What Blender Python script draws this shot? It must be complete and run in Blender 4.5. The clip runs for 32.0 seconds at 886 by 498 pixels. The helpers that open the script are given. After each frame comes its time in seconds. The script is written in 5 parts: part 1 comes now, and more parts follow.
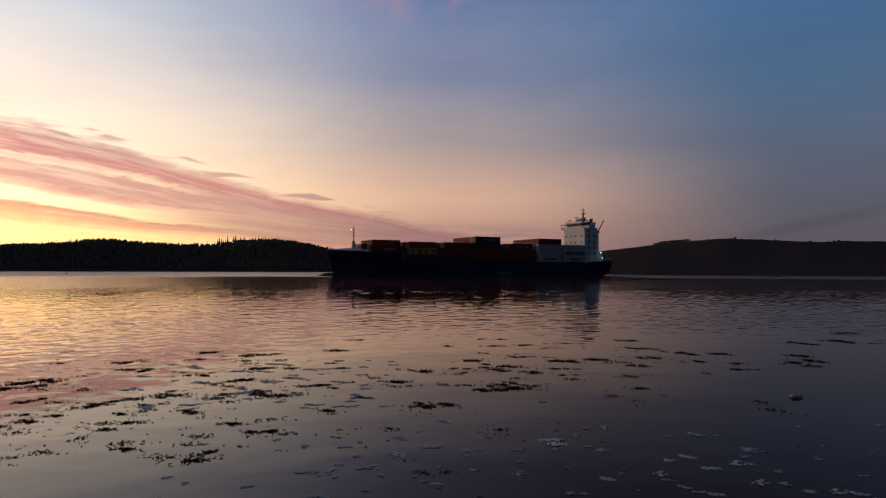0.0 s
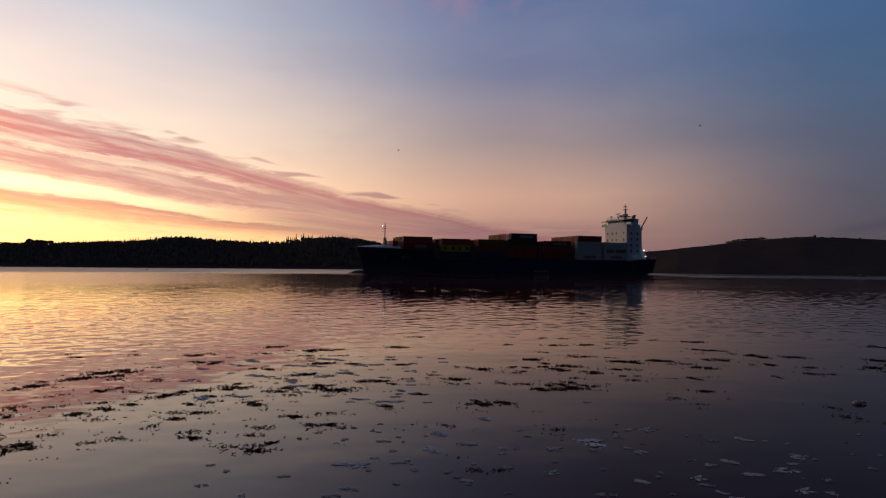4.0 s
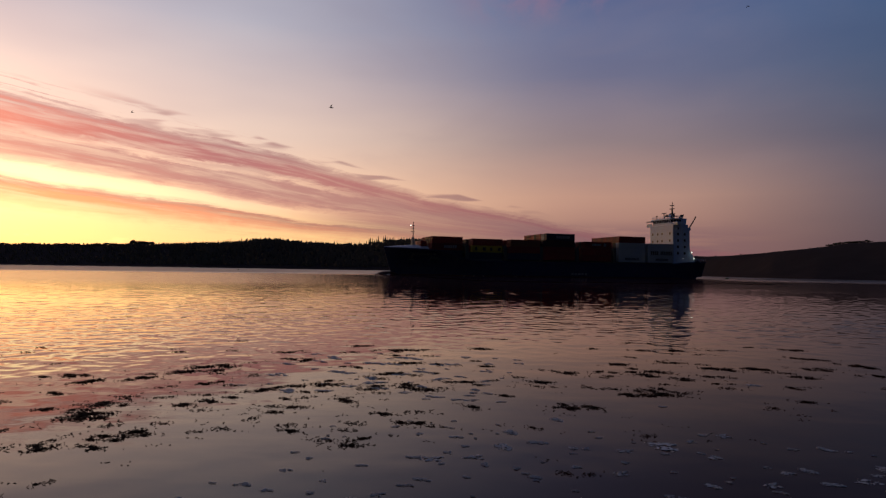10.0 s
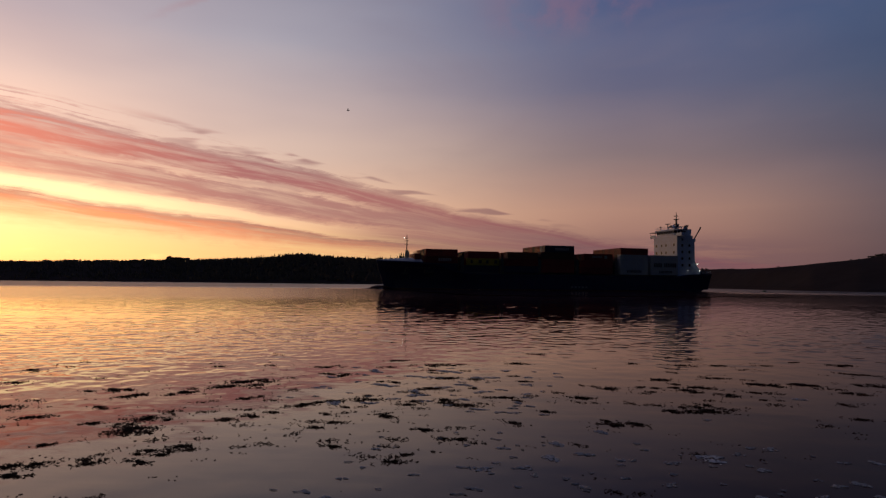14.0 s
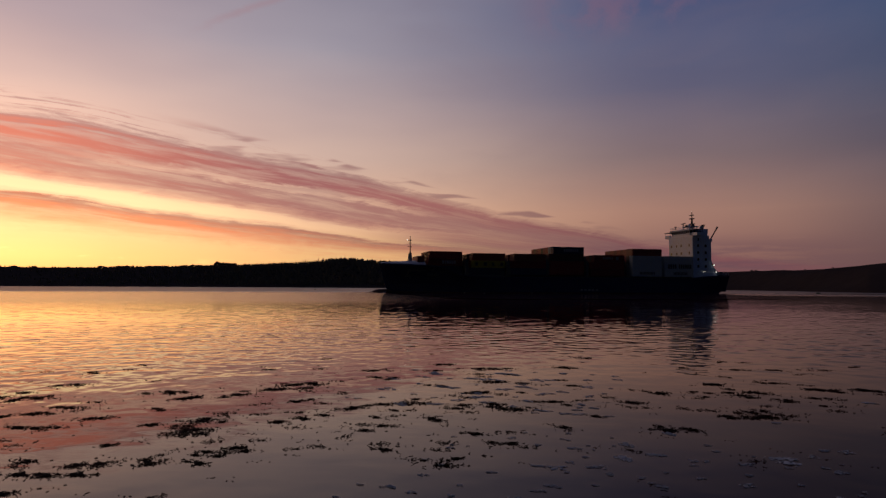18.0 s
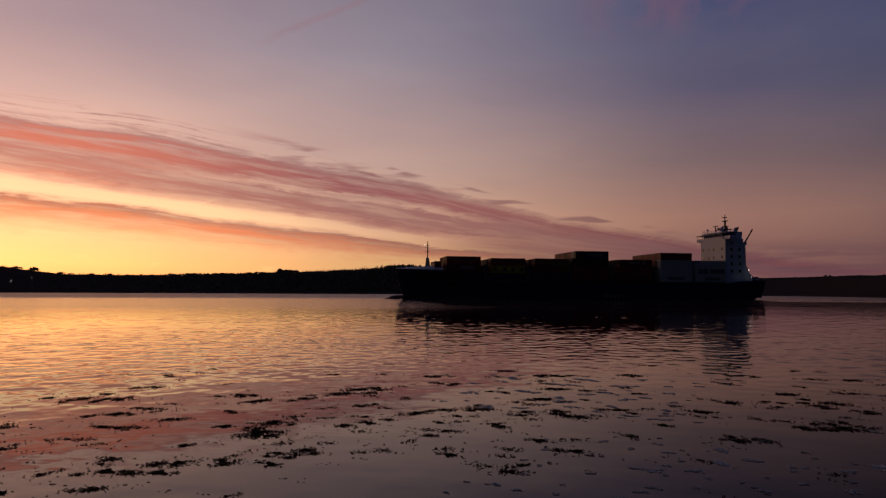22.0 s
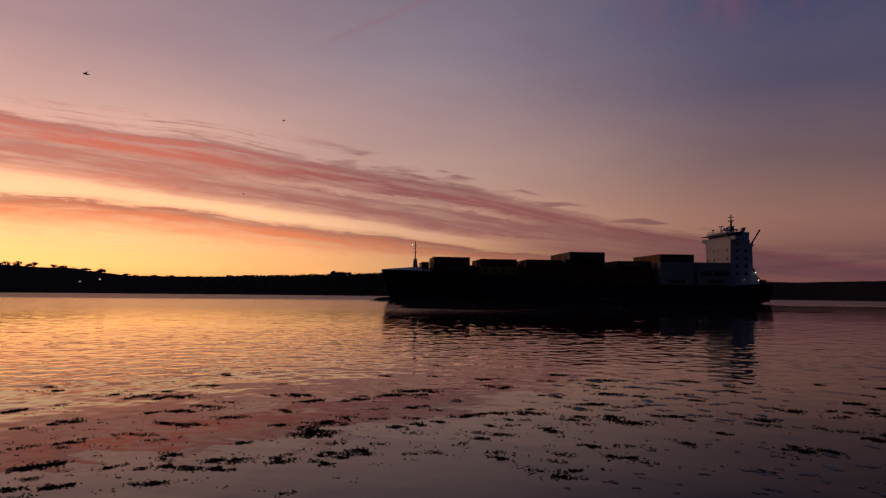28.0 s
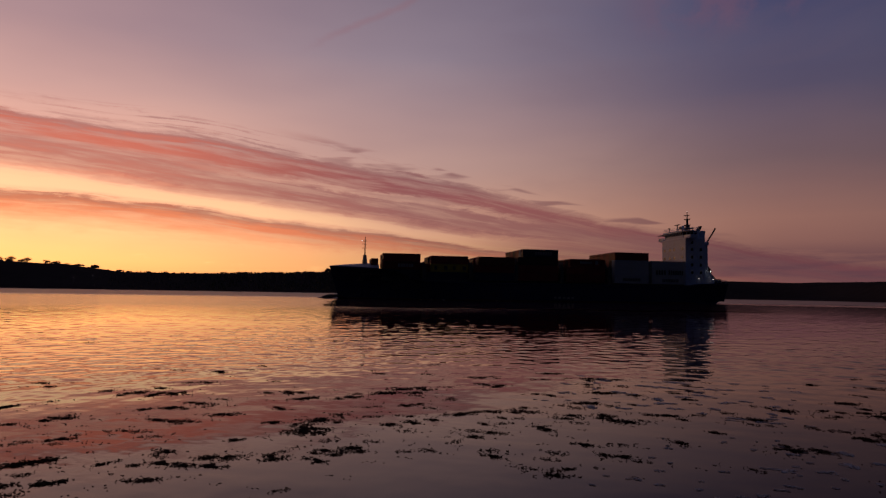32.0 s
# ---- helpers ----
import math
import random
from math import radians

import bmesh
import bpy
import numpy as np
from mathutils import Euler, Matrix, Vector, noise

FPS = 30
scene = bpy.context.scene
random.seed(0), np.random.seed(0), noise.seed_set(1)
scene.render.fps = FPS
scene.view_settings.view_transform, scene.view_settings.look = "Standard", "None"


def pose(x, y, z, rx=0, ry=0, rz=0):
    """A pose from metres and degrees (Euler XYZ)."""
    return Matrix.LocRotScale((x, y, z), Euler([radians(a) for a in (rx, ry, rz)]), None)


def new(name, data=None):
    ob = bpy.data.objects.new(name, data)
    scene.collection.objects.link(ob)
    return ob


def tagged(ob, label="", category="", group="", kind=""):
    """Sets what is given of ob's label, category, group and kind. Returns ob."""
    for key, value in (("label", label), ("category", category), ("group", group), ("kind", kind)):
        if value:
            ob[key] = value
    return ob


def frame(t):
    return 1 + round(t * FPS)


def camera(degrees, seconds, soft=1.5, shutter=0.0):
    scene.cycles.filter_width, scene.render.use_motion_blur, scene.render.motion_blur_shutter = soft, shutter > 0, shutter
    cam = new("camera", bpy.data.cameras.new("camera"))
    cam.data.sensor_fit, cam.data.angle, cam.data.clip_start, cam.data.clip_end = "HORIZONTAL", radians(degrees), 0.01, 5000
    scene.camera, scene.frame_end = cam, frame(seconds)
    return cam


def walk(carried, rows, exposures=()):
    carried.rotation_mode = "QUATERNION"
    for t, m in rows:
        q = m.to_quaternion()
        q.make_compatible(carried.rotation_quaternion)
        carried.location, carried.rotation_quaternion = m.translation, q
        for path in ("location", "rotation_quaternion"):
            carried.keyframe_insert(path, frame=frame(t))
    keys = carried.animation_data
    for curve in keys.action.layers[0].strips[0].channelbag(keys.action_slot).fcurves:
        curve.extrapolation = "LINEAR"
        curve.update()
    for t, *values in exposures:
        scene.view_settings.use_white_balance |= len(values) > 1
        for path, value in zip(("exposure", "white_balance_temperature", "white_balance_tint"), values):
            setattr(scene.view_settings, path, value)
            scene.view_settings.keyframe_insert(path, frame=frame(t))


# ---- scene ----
cam = camera(67.6, 32.0, soft=1.3)
EYE = 2.3
# seconds, tilt, lean and turn of the hand-held camera, which stands on the shore
TURNS = (
    (0, 91.88, -0.18, 0.00), (0.5, 91.85, -0.13, 0.61), (1, 91.68, -0.13, 1.06), (1.5, 91.58, -0.21, 1.62),
    (2, 91.49, -0.28, 2.19), (2.5, 91.48, -0.38, 2.86), (3, 91.54, -0.54, 3.65), (3.5, 91.61, -0.54, 4.51),
    (4, 91.68, -0.47, 5.51), (4.5, 91.61, -0.52, 6.40), (6.5, 91.01, -0.42, 8.95), (7, 91.09, -0.55, 9.66),
    (7.5, 91.25, -0.67, 10.31), (8, 91.36, -0.75, 10.87), (8.5, 91.42, -0.81, 11.34), (9, 91.50, -0.80, 11.73),
    (9.5, 91.61, -0.90, 12.07), (10, 91.78, -0.91, 12.42), (10.5, 92.02, -0.96, 12.85), (11, 92.25, -0.89, 13.32),
    (11.5, 92.53, -0.92, 13.83), (12, 92.73, -0.88, 14.32), (12.5, 92.89, -0.73, 14.70), (13, 92.96, -0.76, 14.93),
)
TURNS += (
    (13.5, 92.99, -0.68, 15.02), (15.5, 92.81, -0.52, 15.41), (16, 92.81, -0.40, 15.84), (16.5, 92.80, -0.35, 16.43),
    (17, 92.89, -0.32, 17.18), (17.5, 93.09, -0.32, 17.99), (18, 93.25, -0.33, 18.70), (18.5, 93.35, -0.25, 19.41),
    (19, 93.42, -0.20, 20.08), (19.5, 93.43, -0.16, 20.77), (20, 93.42, -0.11, 21.48), (20.5, 93.44, -0.13, 22.10),
    (21, 93.56, -0.11, 22.70), (21.5, 93.64, -0.21, 23.23), (22, 93.77, -0.27, 23.70), (22.5, 93.82, -0.15, 24.23),
    (23, 93.80, -0.16, 24.80), (23.5, 93.70, 0.10, 25.32), (24, 93.60, 0.18, 25.97), (24.5, 93.50, 0.21, 26.50),
    (25, 93.48, 0.22, 26.99), (25.5, 93.52, 0.10, 27.37), (27.5, 93.95, -0.56, 28.06), (28, 93.96, -0.58, 28.12),
)
TURNS += (
    (28.5, 93.95, -0.60, 28.11), (29, 93.87, -0.66, 28.01), (29.5, 93.84, -0.67, 27.91), (30, 93.75, -0.73, 27.77),
    (30.5, 93.71, -0.76, 27.72), (31, 93.68, -0.74, 27.71), (31.5, 93.71, -0.88, 27.67), (32, 93.81, -0.93, 27.65),
)
EXPOSURES = ((0, 0.25, 6400, -1), (4, 0.07, 6400, 5), (9, -0.20, 6480, 12), (13, -0.51, 6600, 16), (17, -0.71, 6700, 18), (19, -0.87, 6750, 25),
             (23, -1.14, 6950, 31), (28, -1.28, 7050, 38), (32, -1.28, 7050, 41))
walk(cam, [(t, pose(0, 0, EYE, rx, ry, rz)) for t, rx, ry, rz in TURNS], EXPOSURES)


# ---------------------------------------------------------------- node helpers
class Net:
    """A node tree with short ways to add nodes and join them."""

    def __init__(self, tree):
        self.tree = tree
        tree.nodes.clear()

    def node(self, kind, **values):
        n = self.tree.nodes.new(kind)
        for key, v in values.items():
            if key == "op":
                n.operation = v
            elif key == "blend":
                n.blend_type = v
            elif key == "data":
                n.data_type = v
            elif key == "smooth":
                n.interpolation_type = v
        return n

    def join(self, a, b):
        self.tree.links.new(a, b)

    def put(self, socket, v):
        if isinstance(v, bpy.types.NodeSocket):
            self.join(v, socket)
        elif isinstance(v, (int, float)) and socket.type in ("RGBA", "VECTOR"):
            socket.default_value = (v, v, v, 1)[: len(socket.default_value)]
        elif isinstance(v, tuple) and socket.type == "RGBA" and len(v) == 3:
            socket.default_value = (*v, 1)
        else:
            socket.default_value = v

    def math(self, op, a, b=0.0, c=0.0, clamp=False):
        n = self.node("ShaderNodeMath", op=op)
        n.use_clamp = clamp
        for s, v in zip(n.inputs, (a, b, c)):
            self.put(s, v)
        return n.outputs[0]

    def vec(self, x, y, z):
        n = self.node("ShaderNodeCombineXYZ")
        for s, v in zip(n.inputs, (x, y, z)):
            self.put(s, v)
        return n.outputs[0]

    def split(self, v):
        n = self.node("ShaderNodeSeparateXYZ")
        self.join(v, n.inputs[0])
        return n.outputs

    def step(self, v, a, b, c=0.0, d=1.0):
        n = self.node("ShaderNodeMapRange", smooth="SMOOTHSTEP")
        for s, q in zip(n.inputs, (v, a, b, c, d)):
            self.put(s, q)
        return n.outputs[0]

    def mix(self, f, a, b, blend="MIX"):
        n = self.node("ShaderNodeMix", data="RGBA", blend=blend)
        self.put(n.inputs[0], f)
        self.put(n.inputs[6], a)
        self.put(n.inputs[7], b)
        return n.outputs[2]

    def ramp(self, f, stops):
        n = self.node("ShaderNodeValToRGB")
        self.join(f, n.inputs[0])
        els = n.color_ramp.elements
        while len(els) < len(stops):
            els.new(0.5)
        for e, (p, c) in zip(els, stops):
            e.position = p
            e.color = (*c, 1) if isinstance(c, tuple) else (c, c, c, 1)
        return n.outputs[0]

    def noise(self, v, scale, detail=4.0, rough=0.55, warp=0.0):
        n = self.node("ShaderNodeTexNoise")
        self.join(v, n.inputs["Vector"])
        for key, q in (("Scale", scale), ("Detail", detail), ("Roughness", rough), ("Distortion", warp)):
            n.inputs[key].default_value = q
        return n.outputs[0]


# ---------------------------------------------------------------- sky after sunset
def make_world():
    world = bpy.data.worlds.new("dusk_sky")
    world.use_nodes = True
    scene.world = world
    g = Net(world.node_tree)
    way = g.node("ShaderNodeTexCoord").outputs["Generated"]
    x, y, z = g.split(way)
    az = g.math("MULTIPLY", g.math("ARCTAN2", g.math("MULTIPLY", x, -1.0), y), 180 / math.pi)
    el = g.math("MULTIPLY", g.math("ARCSINE", z), 180 / math.pi)
    up = g.math("DIVIDE", g.math("MAXIMUM", el, 0.0), 90.0, clamp=True)
    # colours from the horizon to the zenith, at five bearings from the glow round to the night side
    glow = g.ramp(up, ((0, (3.3, 1.15, 0.24)), (0.022, (4.4, 2.2, 0.58)), (0.06, (3.8, 2.02, 0.84)), (0.13, (1.95, 1.24, 0.86)),
                       (0.17, (1.45, 1.02, 0.82)), (0.22, (0.94, 0.71, 0.68)), (0.40, (0.42, 0.38, 0.52)), (1, (0.13, 0.17, 0.30))))
    warm = g.ramp(up, ((0, (1.50, 0.82, 0.30)), (0.03, (1.55, 0.97, 0.40)), (0.06, (1.46, 0.92, 0.55)), (0.12, (1.08, 0.81, 0.64)),
                       (0.16, (0.86, 0.69, 0.63)), (0.22, (0.55, 0.54, 0.62)), (0.40, (0.24, 0.25, 0.36)), (1, (0.06, 0.085, 0.17))))
    rose = g.ramp(up, ((0, (0.37, 0.182, 0.158)), (0.03, (0.48, 0.250, 0.20)), (0.07, (0.62, 0.358, 0.265)), (0.12, (0.360, 0.270, 0.272)),
                       (0.18, (0.196, 0.204, 0.312)), (0.26, (0.112, 0.160, 0.325)), (1, (0.05, 0.075, 0.16))))
    dusk = g.ramp(up, ((0, (0.086, 0.062, 0.078)), (0.04, (0.100, 0.086, 0.108)), (0.09, (0.096, 0.102, 0.150)),
                       (0.16, (0.068, 0.114, 0.206)), (0.26, (0.052, 0.118, 0.262)), (1, (0.04, 0.065, 0.14))))
    back = g.ramp(up, ((0, (0.006, 0.007, 0.011)), (0.12, (0.009, 0.013, 0.026)), (0.3, (0.013, 0.024, 0.054)), (1, (0.027, 0.050, 0.120))))
    c = g.mix(g.step(az, 68.0, 26.0), glow, warm)
    c = g.mix(g.step(az, 33.0, -2.0), c, rose)
    c = g.mix(g.step(az, 2.0, -29.0), c, dusk)
    c = g.mix(g.step(az, -38.0, -85.0), c, back)
    c = g.mix(g.step(az, 64.0, 98.0), c, back)
    # a thin uneven veil in the clear sky
    veil = g.noise(g.vec(g.math("MULTIPLY", az, 0.07), g.math("MULTIPLY", el, 0.16), 2.0), 1.0, 5.0, 0.55, 0.6)
    veil = g.math("MULTIPLY", g.step(veil, 0.44, 0.68, 0.0, 0.12), g.math("MULTIPLY", g.step(el, 5.0, 10.0), g.step(az, -26.0, -6.0)))
    c = g.mix(g.math("MULTIPLY", veil, g.step(az, 34.0, 14.0)), c, (0.36, 0.27, 0.29))

    # a dim smear low over the right-hand hill
    smear = g.math("ABSOLUTE", g.math("SUBTRACT", el, g.math("ADD", g.math("MULTIPLY", az, -0.19), -1.9)))
    smear = g.math("MULTIPLY", g.step(smear, 0.75, 0.0), g.math("MULTIPLY", g.step(az, -23.0, -27.5), g.step(az, -36.0, -31.0)))
    c = g.mix(g.math("MULTIPLY", smear, 0.40), c, (0.055, 0.050, 0.075))

    # cloud streets running off to a point a little right of ahead: five lines that part wisps, two upper streets, a bright slit and a low street
    sheet = g.math("DIVIDE", 1.0, g.math("MAXIMUM", z, 0.012))
    turn = radians(-10.0)
    fx, fy = -math.sin(turn), math.cos(turn)
    along = g.math("MULTIPLY", g.math("ADD", g.math("MULTIPLY", x, fx), g.math("MULTIPLY", y, fy)), sheet)
    across = g.math("MULTIPLY", g.math("ADD", g.math("MULTIPLY", x, -fy), g.math("MULTIPLY", y, fx)), sheet)
    side = g.math("LOGARITHM", g.math("MAXIMUM", across, 0.05), 2.718)
    run = g.math("LOGARITHM", g.math("MAXIMUM", g.math("ADD", along, 3.0), 0.05), 2.718)
    wob = g.noise(g.vec(g.math("MULTIPLY", run, 0.55), side, 0.0), 2.3, 5.0, 0.6)
    fine = g.noise(g.vec(g.math("MULTIPLY", run, 1.3), g.math("MULTIPLY", side, 2.3), 3.7), 5.0, 6.0, 0.6, 0.5)
    curl = g.noise(g.vec(g.math("MULTIPLY", az, 0.16), g.math("MULTIPLY", el, 0.62), 8.1), 2.2, 7.0, 0.66, 1.2)
    bearing = g.math("DIVIDE", g.math("ADD", az, 40.0), 120.0, clamp=True)

    def line(points):
        r = g.ramp(bearing, [((b + 40.0) / 120.0, h / 20.0) for b, h in points])
        r.node.color_ramp.interpolation = "CARDINAL"
        return g.math("MULTIPLY", r, 20.0)
    lines = (
        line(((-14, 2.1), (-3, 3.6), (4, 5.1), (11, 6.6), (20, 8.8), (28, 10.9), (37, 12.9), (44, 14.1), (49, 14.9), (55, 14.7), (62, 14.5), (80, 14.2))),
        line(((-14, 1.8), (-3, 3.1), (4, 4.6), (11, 5.95), (15, 6.8), (20, 8.0), (25, 9.3), (30, 10.3), (37, 11.1), (46, 12.4), (55, 12.6), (62, 12.8), (80, 12.8))),
        line(((-14, 0.95), (-3, 2.1), (4, 3.6), (15, 5.3), (22.5, 6.8), (28, 7.9), (37, 9.0), (46, 10.0), (55, 10.75), (80, 10.8))),
        line(((-14, 0.75), (-3, 1.5), (4, 2.7), (15, 3.9), (25, 4.75), (32, 5.9), (42, 7.15), (51, 7.85), (58, 8.6), (80, 9.2))),
        line(((-14, 0.6), (-3, 1.1), (4, 2.1), (15, 3.2), (25, 3.95), (32, 4.95), (39, 5.5), (44, 5.95), (47, 6.45), (55, 6.95), (59, 7.05), (80, 6.6))),
        line(((-14, 0.3), (-3, 0.6), (4, 1.2), (15, 2.2), (25, 2.75), (32, 3.2), (42, 4.05), (51, 4.65), (58, 4.8), (80, 4.6))),
        0.0)
    lift = g.math("ADD", g.math("MULTIPLY", g.math("SUBTRACT", wob, 0.5), -0.11), 1.0)
    high = g.math("MULTIPLY", el, lift)
    u = None
    for hi, lo in zip(lines, lines[1:]):
        k = g.math("DIVIDE", g.math("SUBTRACT", hi, high), g.math("MAXIMUM", g.math("SUBTRACT", hi, lo), 0.05), clamp=True)
        u = k if u is None else g.math("ADD", u, k)
    strand = g.noise(g.vec(g.math("MULTIPLY", az, 0.055), g.math("MULTIPLY", u, 1.9), 2.4), 2.0, 5.0, 0.62, 0.35)
    thread = g.noise(g.vec(g.math("MULTIPLY", az, 0.10), g.math("MULTIPLY", u, 3.2), 6.4), 2.4, 6.0, 0.62, 0.6)
    s = g.math("ADD", u, g.math("MULTIPLY", g.math("SUBTRACT", fine, 0.5), 0.34))
    s = g.math("ADD", s, g.math("MULTIPLY", g.math("SUBTRACT", curl, 0.5), g.step(az, 4.0, 40.0, 0.8, 0.40)))
    s = g.math("ADD", s, g.math("MULTIPLY", g.math("SUBTRACT", thread, 0.5), 0.35))
    bands = g.ramp(g.math("DIVIDE", s, 6.0, clamp=True), [(p / 6.0, v) for p, v in (
        (0.92, 0.0), (1.12, 0.88), (1.5, 1.0), (1.9, 0.92), (2.2, 0.86), (2.7, 0.88), (2.92, 0.55), (3.12, 0.06), (3.75, 0.0), (3.96, 0.12),
        (4.12, 0.92), (4.5, 0.86), (4.85, 0.46), (5.15, 0.10), (6.0, 0.0))])
    gap = g.math("MULTIPLY", g.step(g.math("ABSOLUTE", g.math("SUBTRACT", s, 2.02)), 0.20, 0.02), g.math("MULTIPLY", g.step(az, 16.0, 27.0), g.step(az, 52.0, 40.0)))
    bands = g.math("MULTIPLY", bands, g.math("SUBTRACT", 1.0, g.math("MULTIPLY", gap, g.step(strand, 0.36, 0.56, 0.15, 0.75))))
    body = g.math("MULTIPLY", g.math("MULTIPLY", g.step(s, 0.95, 1.2), g.step(s, 5.1, 4.2)), g.step(az, 29.0, 16.0))
    bands = g.math("MAXIMUM", bands, g.math("MULTIPLY", body, 0.84))
    thin = g.step(g.math("ADD", strand, g.math("MULTIPLY", thread, 0.5)), 0.52, 0.88, 0.52, 1.0)
    soft = g.step(az, 8.0, 36.0, 0.35, 1.0)
    bands = g.math("MULTIPLY", bands, g.math("SUBTRACT", 1.0, g.math("MULTIPLY", g.math("SUBTRACT", 1.0, thin), soft)), clamp=True)
    bands = g.math("MULTIPLY", bands, g.mix(g.step(az, 27.0, 10.0), 1.0, g.step(s, 0.85, 1.75)))
    wisp = g.math("MULTIPLY", g.math("MULTIPLY", g.step(u, 0.10, 0.6), g.step(s, 1.30, 1.0)), g.step(az, 22.0, 36.0))
    comb = g.noise(g.vec(g.math("MULTIPLY", az, 0.022), g.math("MULTIPLY", u, 2.9), 9.3), 2.6, 6.0, 0.62, 0.2)
    wisp = g.math("MULTIPLY", wisp, g.step(g.math("ADD", comb, g.math("MULTIPLY", g.math("SUBTRACT", curl, 0.5), 0.30)), 0.50, 0.64))
    wisp = g.math("MULTIPLY", wisp, g.step(fine, 0.38, 0.60, 0.15, 1.0))
    bands = g.math("MAXIMUM", bands, g.math("MULTIPLY", wisp, 0.60))
    tuft = g.noise(g.vec(g.math("MULTIPLY", az, 0.11), g.math("MULTIPLY", el, 0.72), 4.6), 1.5, 2.0, 0.5, 0.15)
    tuft = g.math("MULTIPLY", g.step(tuft, 0.47, 0.60), g.math("MULTIPLY", g.step(u, 0.0, 0.35), g.step(s, 1.4, 1.05)))
    tuft = g.math("MULTIPLY", tuft, g.math("MULTIPLY", g.step(az, 2.0, 9.0), g.step(az, 44.0, 34.0)))
    bands = g.math("MAXIMUM", bands, g.math("MULTIPLY", tuft, 0.72))
    shred = g.math("MULTIPLY", g.step(thread, 0.60, 0.68), g.math("MULTIPLY", g.step(u, 5.2, 5.5), g.step(az, 34.0, 46.0)))
    bands = g.math("MULTIPLY", bands, g.step(az, -22.0, -7.0))
    bands = g.math("MULTIPLY", bands, g.step(el, 0.2, 1.2))
    bands = g.math("MULTIPLY", bands, g.step(az, 130.0, 80.0))
    pink = g.mix(g.step(az, 0.0, 36.0), (0.33, 0.136, 0.148), (0.62, 0.20, 0.195))
    pink = g.mix(g.step(az, 30.0, 58.0), pink, (1.45, 0.40, 0.23))
    ash = g.mix(g.step(az, -4.0, 50.0), (0.255, 0.135, 0.155), (0.60, 0.29, 0.27))
    ember = g.mix(g.step(az, 12.0, 50.0), (0.46, 0.19, 0.165), (1.75, 0.47, 0.17))
    soot = g.mix(g.step(az, 14.0, 50.0), (0.36, 0.18, 0.17), (0.50, 0.215, 0.18))
    low = g.step(s, 3.3, 3.9)
    rosy = g.ramp(g.math("DIVIDE", s, 6.0, clamp=True), [(p / 6.0, v) for p, v in (
        (1.0, 0.10), (1.2, 0.35), (1.45, 0.85), (1.75, 0.9), (2.0, 0.50), (2.2, 0.32), (2.6, 0.42), (2.95, 0.6), (3.9, 0.05), (4.15, 0.2), (4.45, 0.85), (5.0, 1.0))])
    vary = g.math("ADD", g.math("MULTIPLY", g.math("SUBTRACT", strand, 0.5), 2.3), g.math("MULTIPLY", g.math("SUBTRACT", thread, 0.5), 0.8))
    rosy = g.math("ADD", rosy, g.math("MULTIPLY", vary, soft), clamp=True)
    slit = g.math("MULTIPLY", g.math("MULTIPLY", g.step(s, 2.95, 3.4), g.step(s, 4.05, 3.7)), g.step(az, 24.0, 52.0))
    c = g.mix(g.math("MULTIPLY", slit, 0.75), c, (2.35, 1.82, 0.86))
    tint = g.mix(rosy, g.mix(low, ash, soot), g.mix(low, pink, ember))
    c = g.mix(g.math("MULTIPLY", bands, 0.93), c, tint)
    c = g.mix(g.math("MULTIPLY", shred, 0.45), c, (3.6, 2.3, 0.70))

    # a few faint rosy tufts high up and one old vapour trail
    puff = g.noise(g.vec(g.math("MULTIPLY", az, 0.13), g.math("MULTIPLY", el, 0.15), 0.7), 1.7, 5.0, 0.6)
    puff = g.math("MULTIPLY", g.step(puff, 0.36, 0.62), g.math("MULTIPLY", g.step(el, 19.6, 22.5), g.step(el, 40.0, 28.0)))
    puff = g.math("MULTIPLY", puff, g.math("MULTIPLY", g.step(az, -6.0, 0.5), g.step(az, 14.0, 7.0)))
    c = g.mix(g.math("MULTIPLY", puff, 0.42), c, (0.40, 0.22, 0.30))
    off = g.math("ADD", g.math("SUBTRACT", el, 21.0), g.math("MULTIPLY", g.math("SUBTRACT", az, 38.0), 0.456))
    off = g.math("ABSOLUTE", g.math("ADD", off, g.math("MULTIPLY", g.math("SUBTRACT", fine, 0.5), 1.2)))
    trail = g.math("MULTIPLY", g.step(off, 0.5, 0.0), g.math("MULTIPLY", g.step(az, 41.0, 36.0), g.step(az, 18.0, 30.0)))
    c = g.mix(g.math("MULTIPLY", trail, 0.24), c, (0.62, 0.30, 0.32))

    # low mauve bars lying along the horizon ahead
    bar = g.noise(g.vec(g.math("MULTIPLY", az, 0.05), g.math("MULTIPLY", el, 0.55), 5.2), 1.6, 5.0, 0.6)
    bar = g.math("MULTIPLY", g.step(bar, 0.46, 0.60), g.math("MULTIPLY", g.step(el, 0.8, 1.8), g.step(el, 4.6, 2.8)))
    bar = g.math("MULTIPLY", bar, g.math("MULTIPLY", g.step(az, -18.0, -6.0), g.step(az, 9.0, 3.0)))
    c = g.mix(g.math("MULTIPLY", bar, 0.5), c, (0.20, 0.115, 0.145))

    # broad unevenness of the haze
    haze = g.noise(g.vec(g.math("MULTIPLY", az, 0.03), g.math("MULTIPLY", el, 0.11), 1.3), 1.5, 3.0, 0.5)
    c = g.mix(1.0, c, g.ramp(haze, ((0.3, (0.93, 0.93, 0.96)), (0.7, (1.07, 1.06, 1.04)))), "MULTIPLY")

    sky = g.node("ShaderNodeTexSky")
    sky.sky_type, sky.sun_disc = "NISHITA", False
